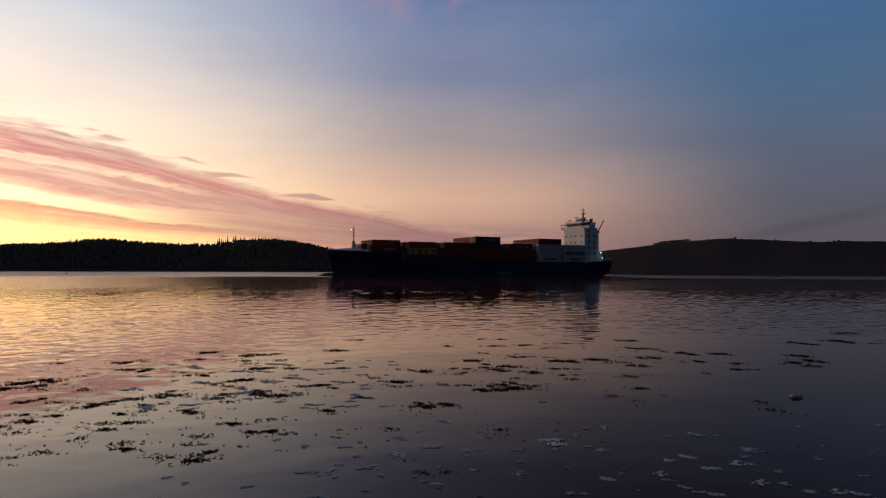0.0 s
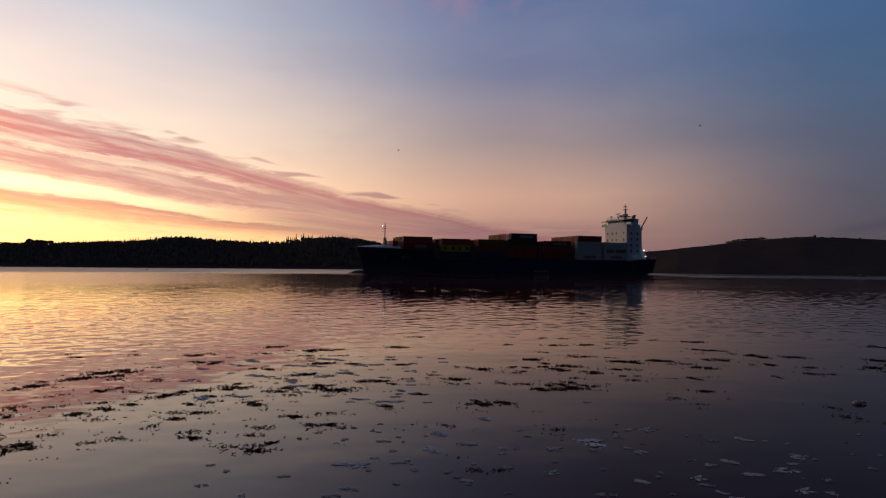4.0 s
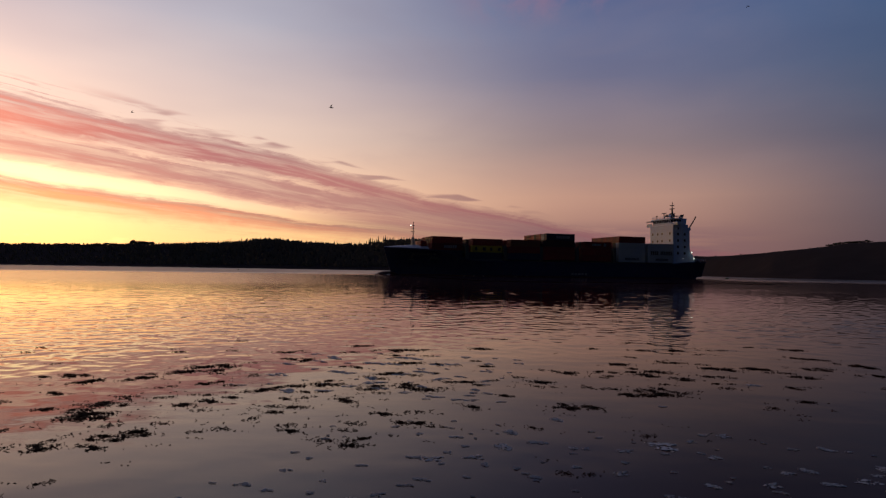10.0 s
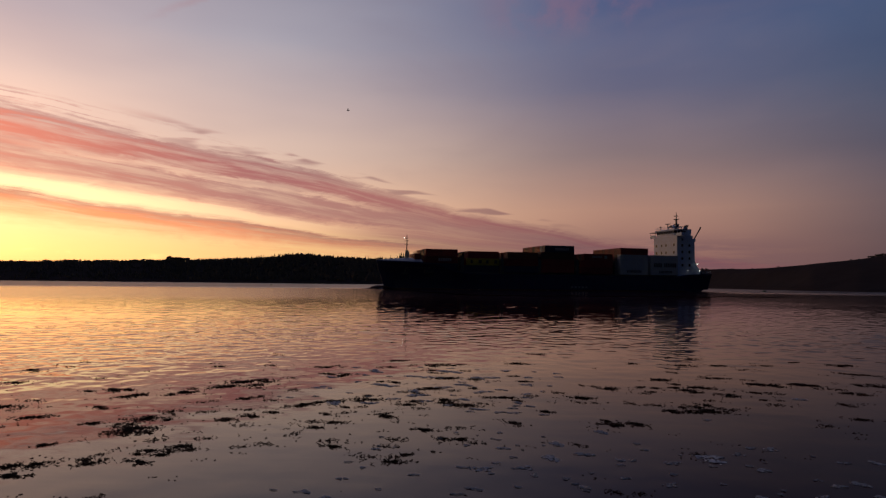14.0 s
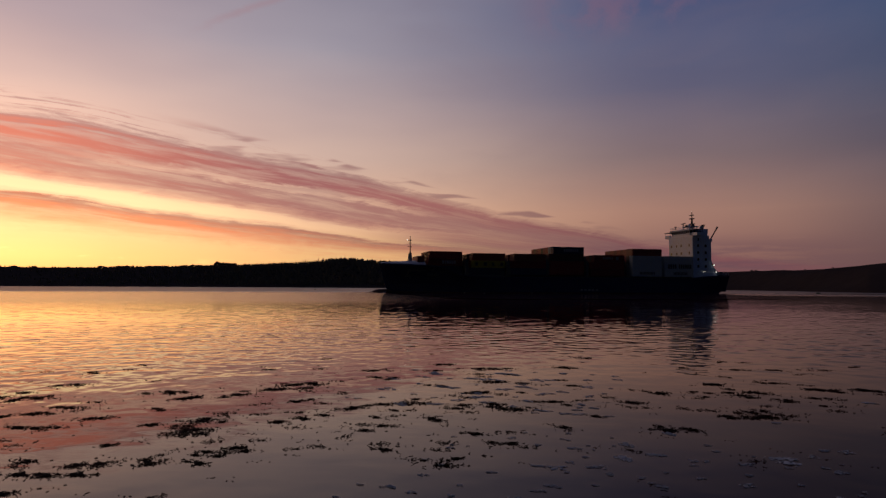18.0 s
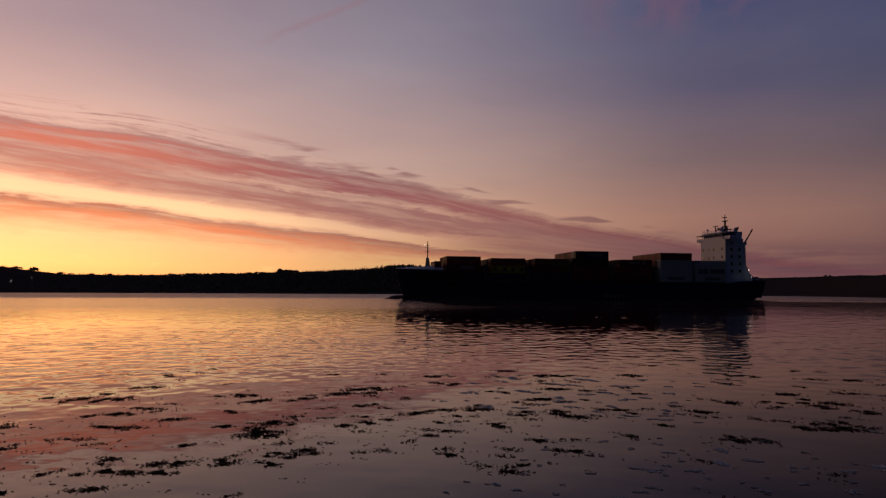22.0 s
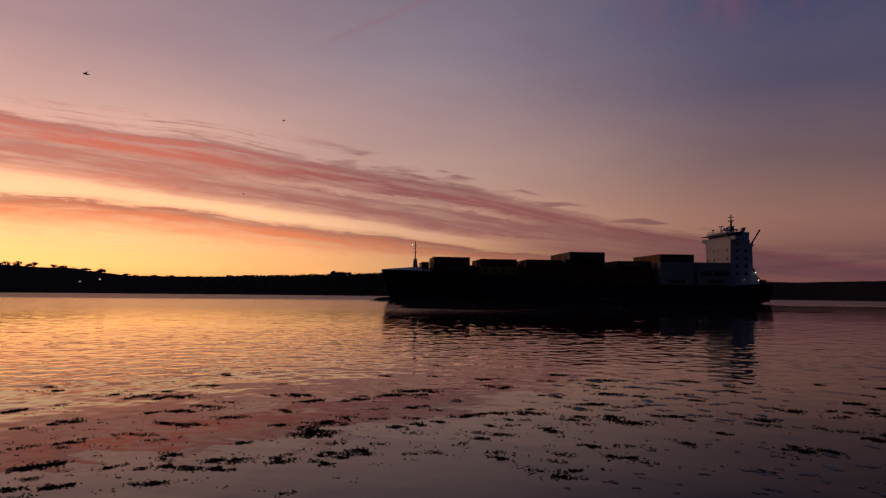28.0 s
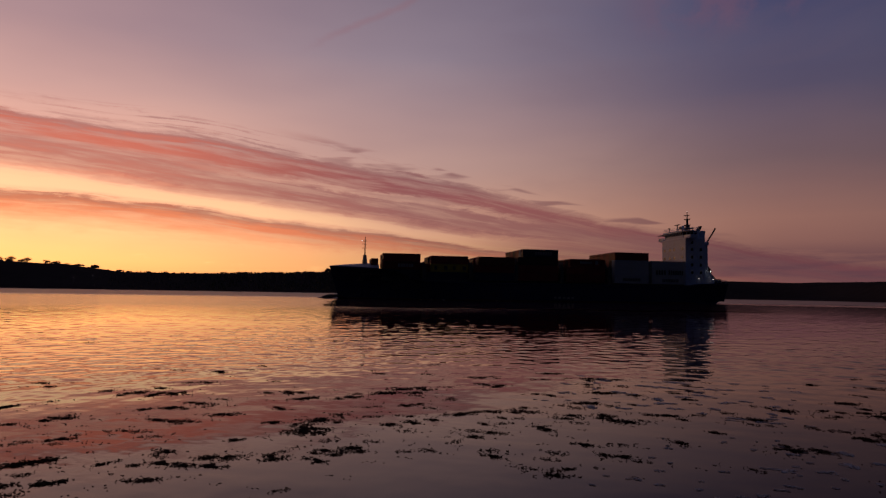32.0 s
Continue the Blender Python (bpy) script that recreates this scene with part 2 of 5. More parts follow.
    sky.sun_elevation, sky.sun_rotation = radians(-1.5), radians(-68.0)
    low = g.node("ShaderNodeBackground")
    g.join(sky.outputs[0], low.inputs[0])
    low.inputs[1].default_value = 0.002
    high = g.node("ShaderNodeBackground")
    g.join(c, high.inputs[0])
    high.inputs[1].default_value = 1.0
    both = g.node("ShaderNodeAddShader")
    g.join(low.outputs[0], both.inputs[0])
    g.join(high.outputs[0], both.inputs[1])
    g.join(both.outputs[0], g.node("ShaderNodeOutputWorld").inputs[0])


make_world()


# ---------------------------------------------------------------- materials
def material(name, colour, rough=0.6, metal=0.0, grain=8.0, amount=0.25, bump=0.0, dirt=None, glow=0.0, vary=0.0, spec=0.5):
    """A painted, weathered or natural surface: two scales of mottling, a bump and, where given, dirt in blotches and streaks."""
    m = bpy.data.materials.new(name)
    m.use_nodes = True
    g = Net(m.node_tree)
    at = g.node("ShaderNodeTexCoord").outputs["Object"]
    small, large = g.noise(at, grain, 5.0, 0.6), g.noise(at, grain * 0.13, 3.0, 0.5)
    k = g.math("ADD", 1.0 - amount, g.math("MULTIPLY", g.math("ADD", small, large), amount))
    if vary:
        k = g.math("MULTIPLY", k, g.math("ADD", 1.0 - vary / 2, g.math("MULTIPLY", g.node("ShaderNodeObjectInfo").outputs["Random"], vary)))
    c = g.mix(1.0, colour, g.vec(k, k, k), "MULTIPLY")
    if dirt:
        sx, sy, sz = g.split(at)
        streak = g.noise(g.vec(g.math("MULTIPLY", sx, 1.5), g.math("MULTIPLY", sy, 1.5), g.math("MULTIPLY", sz, 0.15)), 2.2, 5.0, 0.65)
        c = g.mix(g.step(streak, 0.52, 0.72, 0.0, 0.7), c, dirt)
    b = g.node("ShaderNodeBsdfPrincipled")
    g.put(b.inputs["Base Color"], c)
    g.put(b.inputs["Roughness"], g.math("ADD", rough - 0.08, g.math("MULTIPLY", large, 0.16)))
    b.inputs["Metallic"].default_value = metal
    b.inputs["Specular IOR Level"].default_value = spec
    if bump:
        n = g.node("ShaderNodeBump")
        n.inputs["Strength"].default_value = 0.6
        n.inputs["Distance"].default_value = bump
        g.join(small, n.inputs["Height"])
        g.join(n.outputs[0], b.inputs["Normal"])
    if glow:
        g.put(b.inputs["Emission Color"], colour)
        b.inputs["Emission Strength"].default_value = glow
    g.join(b.outputs[0], g.node("ShaderNodeOutputMaterial").inputs[0])
    return m


def water_material(name, glossy=False):
    m = bpy.data.materials.new(name)
    m.use_nodes = True
    g = Net(m.node_tree)
    own = g.node("ShaderNodeTexCoord").outputs["Object"]
    px, py, _ = g.split(g.node("ShaderNodeNewGeometry").outputs["Position"])
    ox, oy, _ = g.split(own)
    # ripples: long-crested small waves, a finer cross set and a slow swell, all in metres
    def crest(turn, long, short, seed, detail=3.0):
        ct, st = math.cos(radians(turn)), math.sin(radians(turn))
        u = g.math("ADD", g.math("MULTIPLY", ox, ct), g.math("MULTIPLY", oy, st))
        v = g.math("SUBTRACT", g.math("MULTIPLY", oy, ct), g.math("MULTIPLY", ox, st))
        return g.noise(g.vec(g.math("DIVIDE", u, long), g.math("DIVIDE", v, short), seed), 1.0, detail, 0.5)
    out = g.math("SQRT", g.math("ADD", g.math("MULTIPLY", px, px), g.math("MULTIPLY", py, py)))
    waves = crest(4.0, 0.52, 0.30, 4.0, 2.0)
    rips = crest(-14.0, 0.30, 0.18, 9.0, 2.0)
    slow = crest(10.0, 3.0, 1.8, 0.0, 1.0)
    lap = crest(12.0, 1.3, 0.55, 2.0, 2.0)
    patch = crest(8.0, 7.0, 3.0, 6.0, 3.0)
    # the weed along the shore stills the water; the channel is livelier
    open_water = g.step(out, 13.0, 34.0)
    lively = g.math("MULTIPLY", g.math("ADD", g.math("MULTIPLY", open_water, 0.92), 0.08), g.step(patch, 0.3, 0.65, 0.4, 1.0))
    h = g.math("ADD", g.math("MULTIPLY", waves, 0.0030), g.math("MULTIPLY", rips, 0.0006))
    h = g.math("ADD", g.math("MULTIPLY", h, lively), g.math("ADD", g.math("MULTIPLY", slow, 0.013), g.math("MULTIPLY", lap, 0.0026)))
    n = g.node("ShaderNodeBump")
    n.inputs["Strength"].default_value = 0.2 if glossy else 1.0
    n.inputs["Distance"].default_value = 1.0
    g.join(h, n.inputs["Height"])
    b = g.node("ShaderNodeBsdfPrincipled")
    murk = g.noise(own, 0.15, 3.0, 0.5)
    g.put(b.inputs["Base Color"], g.ramp(murk, ((0.3, (0.036, 0.0065, 0.0055)), (0.7, (0.045, 0.0090, 0.0075)))))
    b.inputs["IOR"].default_value = 1.333
    # bearing from the camera's place, which sets the roughness and specular below
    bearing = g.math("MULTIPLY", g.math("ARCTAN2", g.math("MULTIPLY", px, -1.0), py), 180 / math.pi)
    if glossy:
        b.inputs["Roughness"].default_value = 0.06
    else:
        # roughness by bearing, fitted to the view: hill reflections blur, the ship's stays
        bearing_rough = g.math("ADD", g.step(bearing, 15.0, 32.0, 0.045, 0.155), g.step(bearing, -8.0, -18.0, 0.0, 0.02))
        far_rough = g.math("MULTIPLY", g.step(out, 48.0, 115.0), bearing_rough)
        g.put(b.inputs["Roughness"], g.math("ADD", g.math("ADD", far_rough, 0.012), g.step(out, 210.0, 310.0, 0.0, 0.23)))
    # reflection weakened to the right and close in, painting that water darker
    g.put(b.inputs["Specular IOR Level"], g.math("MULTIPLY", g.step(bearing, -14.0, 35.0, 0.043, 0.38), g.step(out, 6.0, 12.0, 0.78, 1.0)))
    g.join(n.outputs[0], b.inputs["Normal"])
    g.join(b.outputs[0], g.node("ShaderNodeOutputMaterial").inputs[0])
    return m


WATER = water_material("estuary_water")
# smoother copy for the bow wave and the added reflection sheet
GLOSSY_WATER = water_material("glossy_water", glossy=True)
TURF = material("rough_hillside", (0.052, 0.041, 0.038), 0.95, grain=0.06, amount=0.5, bump=0.3, spec=0.0)
SHINGLE = material("wet_shingle", (0.16, 0.145, 0.125), 0.8, grain=9.0, amount=0.5, bump=0.02)
NEEDLES = material("conifer_needles", (0.100, 0.078, 0.055), 0.95, grain=1.2, amount=0.5, vary=0.4, spec=0.1)
LEAVES = material("dark_broadleaf", (0.070, 0.058, 0.038), 0.95, grain=1.2, amount=0.5, vary=0.4, spec=0.1)
BARK = material("bark", (0.09, 0.07, 0.05), 0.95, grain=3.0, amount=0.4, bump=0.02, spec=0.1)
HULL = material("navy_hull_paint", (0.022, 0.030, 0.080), 0.6, spec=0.25, grain=0.5, amount=0.3, bump=0.006, dirt=(0.045, 0.028, 0.022))
BOOT = material("red_antifouling", (0.045, 0.014, 0.012), 0.6, grain=0.6, amount=0.35, dirt=(0.05, 0.045, 0.035))
DECK = material("grey_deck_paint", (0.20, 0.22, 0.24), 0.6, grain=1.5, amount=0.35, dirt=(0.10, 0.06, 0.04))
PALE_DECK = material("pale_foredeck_paint", (0.30, 0.32, 0.42), 0.5, grain=1.0, amount=0.25, dirt=(0.25, 0.2, 0.16))
WHITE = material("white_ship_paint", (0.53, 0.66, 0.84), 0.45, grain=0.8, amount=0.14, bump=0.003, dirt=(0.42, 0.34, 0.26))
CREAM = material("buff_mast_paint", (0.55, 0.47, 0.36), 0.5, grain=2.0, amount=0.2)
STEEL = material("dark_grey_steel", (0.07, 0.075, 0.08), 0.5, 0.3, grain=3.0, amount=0.3, dirt=(0.09, 0.05, 0.03))
GLASS = material("dark_bridge_glass", (0.012, 0.016, 0.020), 0.12, grain=1.0, amount=0.1, spec=0.2)
ORANGE = material("lifeboat_orange", (0.62, 0.16, 0.03), 0.4, grain=1.5, amount=0.15)
BLACK = material("black_paint", (0.02, 0.02, 0.022), 0.6, grain=2.0, amount=0.3)
LAMP = material("deck_lamp_glow", (1.0, 0.97, 0.80), 0.4, glow=3.0)
GREEN_LAMP = material("greenish_lamp_glow", (0.80, 1.0, 0.80), 0.4, glow=3.5)
HOUSE_LAMP = material("window_lamp_glow", (1.0, 0.86, 0.66), 0.4, glow=12.0)
RUST = (0.10, 0.045, 0.025)
BOX = {
    "maroon": material("maroon_container_paint", (0.17, 0.020, 0.015), 0.55, grain=0.7, amount=0.3, dirt=RUST, vary=0.4),
    "red": material("red_container_paint", (0.24, 0.026, 0.018), 0.55, grain=0.7, amount=0.3, dirt=RUST, vary=0.35),
    "brown": material("brown_container_paint", (0.05, 0.024, 0.015), 0.6, grain=0.7, amount=0.3, dirt=RUST, vary=0.4),
    "blue": material("blue_container_paint", (0.014, 0.024, 0.060), 0.55, grain=0.7, amount=0.3, dirt=RUST, vary=0.4),
    "yellow": material("yellow_container_paint", (0.36, 0.28, 0.02), 0.55, grain=0.7, amount=0.2, dirt=RUST, vary=0.2),
    "white": material("white_reefer_paint", (0.32, 0.38, 0.44), 0.5, grain=0.7, amount=0.15, dirt=(0.35, 0.30, 0.25), vary=0.12),
    "grey": material("grey_container_paint", (0.24, 0.26, 0.27), 0.55, grain=0.7, amount=0.25, dirt=RUST, vary=0.25),
    "orange": material("orange_container_paint", (0.15, 0.05, 0.02), 0.55, grain=0.7, amount=0.25, dirt=RUST, vary=0.25),
}
WEED = material("wet_brown_wrack", (0.062, 0.025, 0.010), 0.7, grain=30.0, amount=0.6, bump=0.004, vary=0.5, spec=0.2)
FOAM = material("grey_white_sea_foam", (0.47, 0.46, 0.45), 0.8, grain=45.0, amount=0.5, bump=0.006, vary=0.25)
WASH = material("churned_wash", (0.50, 0.52, 0.53), 0.6, grain=1.4, amount=0.6, bump=0.05)
PALE_FEATHER = material("pale_gull_feathers", (0.45, 0.45, 0.46), 0.8, grain=20.0, amount=0.2)
GREY_FEATHER = material("grey_gull_wing", (0.20, 0.21, 0.23), 0.8, grain=20.0, amount=0.25)
BUOY = material("weathered_buoy_paint", (0.05, 0.10, 0.06), 0.6, grain=4.0, amount=0.4, dirt=(0.06, 0.04, 0.03))
FLOAT = material("scuffed_white_plastic", (0.19, 0.19, 0.18), 0.5, grain=14.0, amount=0.25, dirt=(0.3, 0.28, 0.18))


# ---------------------------------------------------------------- mesh helpers
def to_mesh(name, bm, *mats, smooth=False):
    me = bpy.data.meshes.new(name)
    bm.to_mesh(me)
    bm.free()
    for m in mats:
        me.materials.append(m)
    if smooth:
        me.polygons.foreach_set("use_smooth", [True] * len(me.polygons))
    return me


def part(name, bm, mat, parent, label="", smooth=False):
    ob = new(name, to_mesh(name, bm, mat, smooth=smooth))
    ob.parent = parent
    return tagged(ob, label)


def share(name, me, parent, m, label=""):
    ob = new(name, me)
    ob.parent = parent
    ob.matrix_basis = m
    return tagged(ob, label)


def box(bm, x0, x1, y0, y1, z0, z1, bevel=0.0):
    """A box with its edges chamfered."""
    r = bmesh.ops.create_cube(bm, size=1.0)
    vs = r["verts"]
    for v in vs:
        v.co = Vector((x0 + (v.co.x + 0.5) * (x1 - x0), y0 + (v.co.y + 0.5) * (y1 - y0), z0 + (v.co.z + 0.5) * (z1 - z0)))
    if bevel:
        es = {e for v in vs for e in v.link_edges}
        bmesh.ops.bevel(bm, geom=list(es), offset=bevel, segments=1, affect="EDGES")
    return bm


def tube(bm, a, b, r, r2=None, n=8):
    """A round bar from a to b."""
    a, b = Vector(a), Vector(b)
    m = Matrix.Translation((a + b) / 2) @ (b - a).to_track_quat("Z", "Y").to_matrix().to_4x4()
    bmesh.ops.create_cone(bm, cap_ends=True, segments=n, radius1=r, radius2=r if r2 is None else r2, depth=(b - a).length, matrix=m)
    return bm


def ball(bm, at, r, sx=1.0, sy=1.0, sz=1.0, n=10):
    bmesh.ops.create_uvsphere(bm, u_segments=n, v_segments=max(6, n // 2 + 2), radius=r,
                              matrix=Matrix.Translation(at) @ Matrix.Diagonal((sx, sy, sz, 1)))
    return bm


def loft(bm, rings, close=False, cap=True):
    """Skin over rings of points, each of the same count."""
    vs = [[bm.verts.new(p) for p in ring] for ring in rings]
    n = len(rings[0])
    for a, b in zip(vs, vs[1:]):
        for i in range(n if close else n - 1):
            j = (i + 1) % n
            bm.faces.new((a[i], a[j], b[j], b[i]))
    if cap:
        bm.faces.new(vs[0])
        bm.faces.new(list(reversed(vs[-1])))
    bmesh.ops.recalc_face_normals(bm, faces=bm.faces)
    return bm


def ease(a, b, v):
    k = min(1.0, max(0.0, (v - a) / (b - a)))
    return k * k * (3 - 2 * k)


def curve(points, v):
    """A straight-line graph through (place, value) points."""
    return float(np.interp(v, [p[0] for p in points], [p[1] for p in points]))


# ---------------------------------------------------------------- water, shores and hills
def make_water():
    """One sheet to the horizon, with real waves where it is seen: long low ones in the channel, stilled by the weed near the shore."""
    bearings = np.concatenate([np.arange(-180, -40, 4.0), np.arange(-40, 70, 0.125), np.arange(70, 180, 4.0)])
    radii = [0.02, 2.0]
    while radii[-1] < 4700:
        r = radii[-1]
        radii.append(r + (0.5 if r < 5 else 0.12 if r < 22 else r * 0.0054 if r < 330 else r * 0.02 if r < 900 else r * 0.08))
    radii = np.array(radii)
    nb, nr = len(bearings), len(radii)
    b, r = np.meshgrid(np.radians(bearings), radii)
    x, y = -np.sin(b) * r, np.cos(b) * r
    rng = np.random.default_rng(8)
    z, swell, gust = np.zeros_like(x), np.zeros_like(x), np.zeros_like(x)
    # short-crested wind ripples, and the longer low waves that run in from the channel
    for total, short, long, count, spread, course in ((z, 0.22, 1.3, 90, 1.1, -58), (swell, 1.3, 3.6, 40, 0.75, -45)):
        for i in range(count):
            length = short * (long / short) ** (i / (count - 1))
            k = 2 * math.pi / length
            way = radians(course) + rng.normal(0, spread)
            fade = np.clip((length - np.maximum(0.12, r * 0.0054)) / (0.5 * length), 0, 1)
            total += fade / k / math.sqrt(count / 2) * np.sin(k * (x * math.cos(way) + y * math.sin(way)) + rng.uniform(0, 6.283))
    for i in range(9):
        k = 2 * math.pi / rng.uniform(7, 40)
        way = rng.uniform(0, 6.283)
        gust += np.sin(k * (x * math.cos(way) * 0.5 + y * math.sin(way)) + rng.uniform(0, 6.283)) / 3.0
    env = np.clip((r - 12.0 + 3.5 * np.clip(np.degrees(b) / 30.0 - 0.6, -0.4, 1.0)) / 22.0, 0, 1)
    env = 0.08 + 0.92 * env * env * (3 - 2 * env)
    calm = 1.0 - 0.42 * np.clip((r - 20.0) / 22.0, 0, 1) * np.clip((np.degrees(b) + 18.0) / 14.0, 0, 1)
    z = (0.046 * calm * z + 0.0095 * (1.0 - 0.45 * np.clip((r - 45.0) / 70.0, 0, 1)) * swell) * env * (1.0 + 0.12 * np.clip((25.0 - np.degrees(b)) / 18.0, 0, 1)) * np.clip(1.0 + 0.28 * gust, 0.35, 1.7) * np.clip((600.0 - r) / 250.0, 0, 1)
    pts = np.stack([x, y, z], -1).reshape(-1, 3)
    ring = np.arange(nb)
    nxt = (ring + 1) % nb
    base = (np.arange(nr - 1) * nb)[:, None]
    faces = np.stack([base + ring, base + nb + ring, base + nb + nxt, base + nxt], -1).reshape(-1, 4)
    me = bpy.data.meshes.new("water")
    me.vertices.add(len(pts))
    me.vertices.foreach_set("co", pts.astype(np.float32).ravel())
    me.loops.add(faces.size)
    me.loops.foreach_set("vertex_index", faces[:, ::-1].ravel().astype(np.int32))
    me.polygons.add(len(faces))
    me.polygons.foreach_set("loop_start", np.arange(0, faces.size, 4, dtype=np.int32))
    me.polygons.foreach_set("loop_total", np.full(len(faces), 4, dtype=np.int32))
    me.polygons.foreach_set("use_smooth", np.ones(len(faces), dtype=bool))
    me.update(calc_edges=True)
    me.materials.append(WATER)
    return tagged(new("water", me), "calm rippled estuary water reflecting the dusk sky", "water", kind="structure")


WATER_SHEET = make_water()

# crest of the land seen from the shore: bearing to the left of ahead and height, in degrees
CREST = ((-180, 3.2), (-130, 3.4), (-90, 3.0), (-60, 2.4), (-34, 2.2), (-29.7, 2.28), (-25.8, 2.48), (-23.4, 2.56), (-18.7, 2.33), (-16.2, 2.0),
         (-13.2, 1.66), (-10, 1.42), (-7.6, 1.36), (-4, 1.28), (0, 1.2), (5, 1.3), (10, 1.75), (12.2, 2.2), (14.5, 2.42), (17.7, 2.25),
         (18.6, 1.98), (21, 1.86), (24.5, 2.0), (26.5, 2.2), (28, 2.14), (30.3, 1.85), (34, 1.62), (39, 1.5), (44, 1.32), (50.6, 1.2),
         (53.5, 1.25), (55.4, 1.45), (57.7, 1.68), (62, 1.85), (75, 2.2), (110, 3.0), (180, 3.2))
SHORE = ((-180, 4.0), (-120, 6.0), (-95, 40.0), (-75, 380.0), (-40, 430.0), (-17, 450.0), (-14, 480.0), (-11, 560.0), (-8, 690.0), (-5, 850.0), (-2, 980.0), (2, 1040.0), (6, 1000.0), (12, 880.0),
         (40, 900.0), (62, 900.0), (75, 520.0), (95, 40.0), (120, 6.0), (180, 4.0))


def shore_at(b):
    return curve(SHORE, b)


def crest_at(b):
    d = shore_at(b)
    far = max(d * 1.28, d + 150.0)
    return far, EYE + far * math.tan(radians(curve(CREST, b)))


def land_height(b, r):
    """Height of the land at a bearing and distance from the camera's place."""
    d = shore_at(b)
    far, top = crest_at(b)
    k = (r - d) / (far - d)
    if k < 0:
        return -0.6
    rise = (0.10 * ease(0, 0.05, k) + 0.62 * ease(0.02, 0.6, k) + 0.28 * ease(0.35, 1.0, k)) if k <= 1 else 1.0 - 0.25 * ease(1, 2.2, k)
    p = Vector((math.radians(b) * 14.0, r * 0.011, 2.0))
    return -0.5 + rise * (top + 0.5) + (noise.noise(p) * 2.2 + noise.noise(p * 3.1) * 0.8) * ease(0.05, 0.35, k) * (1 if k < 0.9 else 0.35)


def on_land(b, r):
    return Vector((-math.sin(radians(b)) * r, math.cos(radians(b)) * r, land_height(b, r)))


def make_land(name, b0, b1, step, label):
    ks = (-0.04, 0.0, 0.012, 0.03, 0.07, 0.13, 0.2, 0.28, 0.36, 0.45, 0.54, 0.63, 0.72, 0.81, 0.9, 0.96, 1.0, 1.05, 1.2, 1.6, 2.4)
    count = int(round((b1 - b0) / step)) + 1
    pts, faces = [], []
    for i in range(count):
        b = b0 + i * step
        d = shore_at(b)
        far = crest_at(b)[0]
        for k in ks:
            pts.append(on_land(b, d + k * (far - d)))
    n = len(ks)
    for i in range(count - 1):
        for j in range(n - 1):
            a = i * n + j
            faces.append((a, a + n, a + n + 1, a + 1))
    me = bpy.data.meshes.new(name)
    me.from_pydata([tuple(p) for p in pts], [], faces)
    me.materials.append(TURF)
    me.polygons.foreach_set("use_smooth", [True] * len(me.polygons))
    return tagged(new(name, me), label, "hillside", kind="structure")


make_land("ground_far_shore", -70, 78, 0.25, "dark wooded hills along the far shore at dusk")
make_land("ground_shore_east", -122, -70, 1.0, "dark low hill along the near shore")
make_land("ground_shore_west", 78, 122, 1.0, "dark low hill along the near shore")


def make_near_shore():
    bm = bmesh.new()
    rings = []
    for i in range(41):
        x = -40 + 2 * i
        rings.append([(x, y, z + 0.12 * noise.noise(Vector((x * 0.4, y * 0.6, 0)))) for y, z in
                      ((5.2, -0.9), (3.6, -0.35), (2.6, 0.15), (1.6, 0.5), (0.4, 0.68), (-4, 0.95), (-12, 2.0), (-40, 9.0), (-160, 28.0))])
    loft(bm, rings, cap=False)
    return tagged(new("ground_near_shore", to_mesh("ground_near_shore", bm, SHINGLE, smooth=True)), "wet shingle foreshore at the water's edge", "shore", kind="structure")


make_near_shore()


# ---------------------------------------------------------------- trees on the far shore
def conifer_mesh(seed):
    rnd = random.Random(seed)
    bm = bmesh.new()
    for i in range(9):
        z = 0.12 + 0.86 * i / 9
        r = 0.20 * (1 - i / 9.6) * rnd.uniform(0.75, 1.15)
        n = 7
        tip = bm.verts.new((rnd.uniform(-0.01, 0.01), rnd.uniform(-0.01, 0.01), z + 0.19 * (1.1 - i / 14)))
        ring = []
        for k in range(n * 2):
            a = math.pi * k / n + rnd.uniform(-0.15, 0.15)
            q = r * (rnd.uniform(0.8, 1.2) if k % 2 == 0 else rnd.uniform(0.45, 0.65))
            ring.append(bm.verts.new((q * math.cos(a), q * math.sin(a), z - (0.04 if k % 2 == 0 else 0.0))))
        for k in range(n * 2):
            bm.faces.new((ring[k], ring[(k + 1) % (n * 2)], tip))
    return to_mesh("crown", bm, NEEDLES)


def broadleaf_mesh(seed, flat=1.0):
    rnd = random.Random(seed)
    bm = bmesh.new()
    for i in range(26):
        a, e = rnd.uniform(0, 6.283), rnd.uniform(-0.3, 1.0)
        q = 0.34 * math.sqrt(rnd.random())
        at = Vector((q * math.cos(a) * 1.25, q * math.sin(a) * 1.25, 0.58 + 0.30 * e * flat * (1 - q * 1.2)))
        r = bmesh.ops.create_icosphere(bm, subdivisions=1, radius=rnd.uniform(0.07, 0.15), matrix=Matrix.Translation(at))
        for v in r["verts"]:
            v.co += Vector((rnd.uniform(-1, 1), rnd.uniform(-1, 1), rnd.uniform(-1, 1))) * 0.03
    return to_mesh("crown", bm, LEAVES)


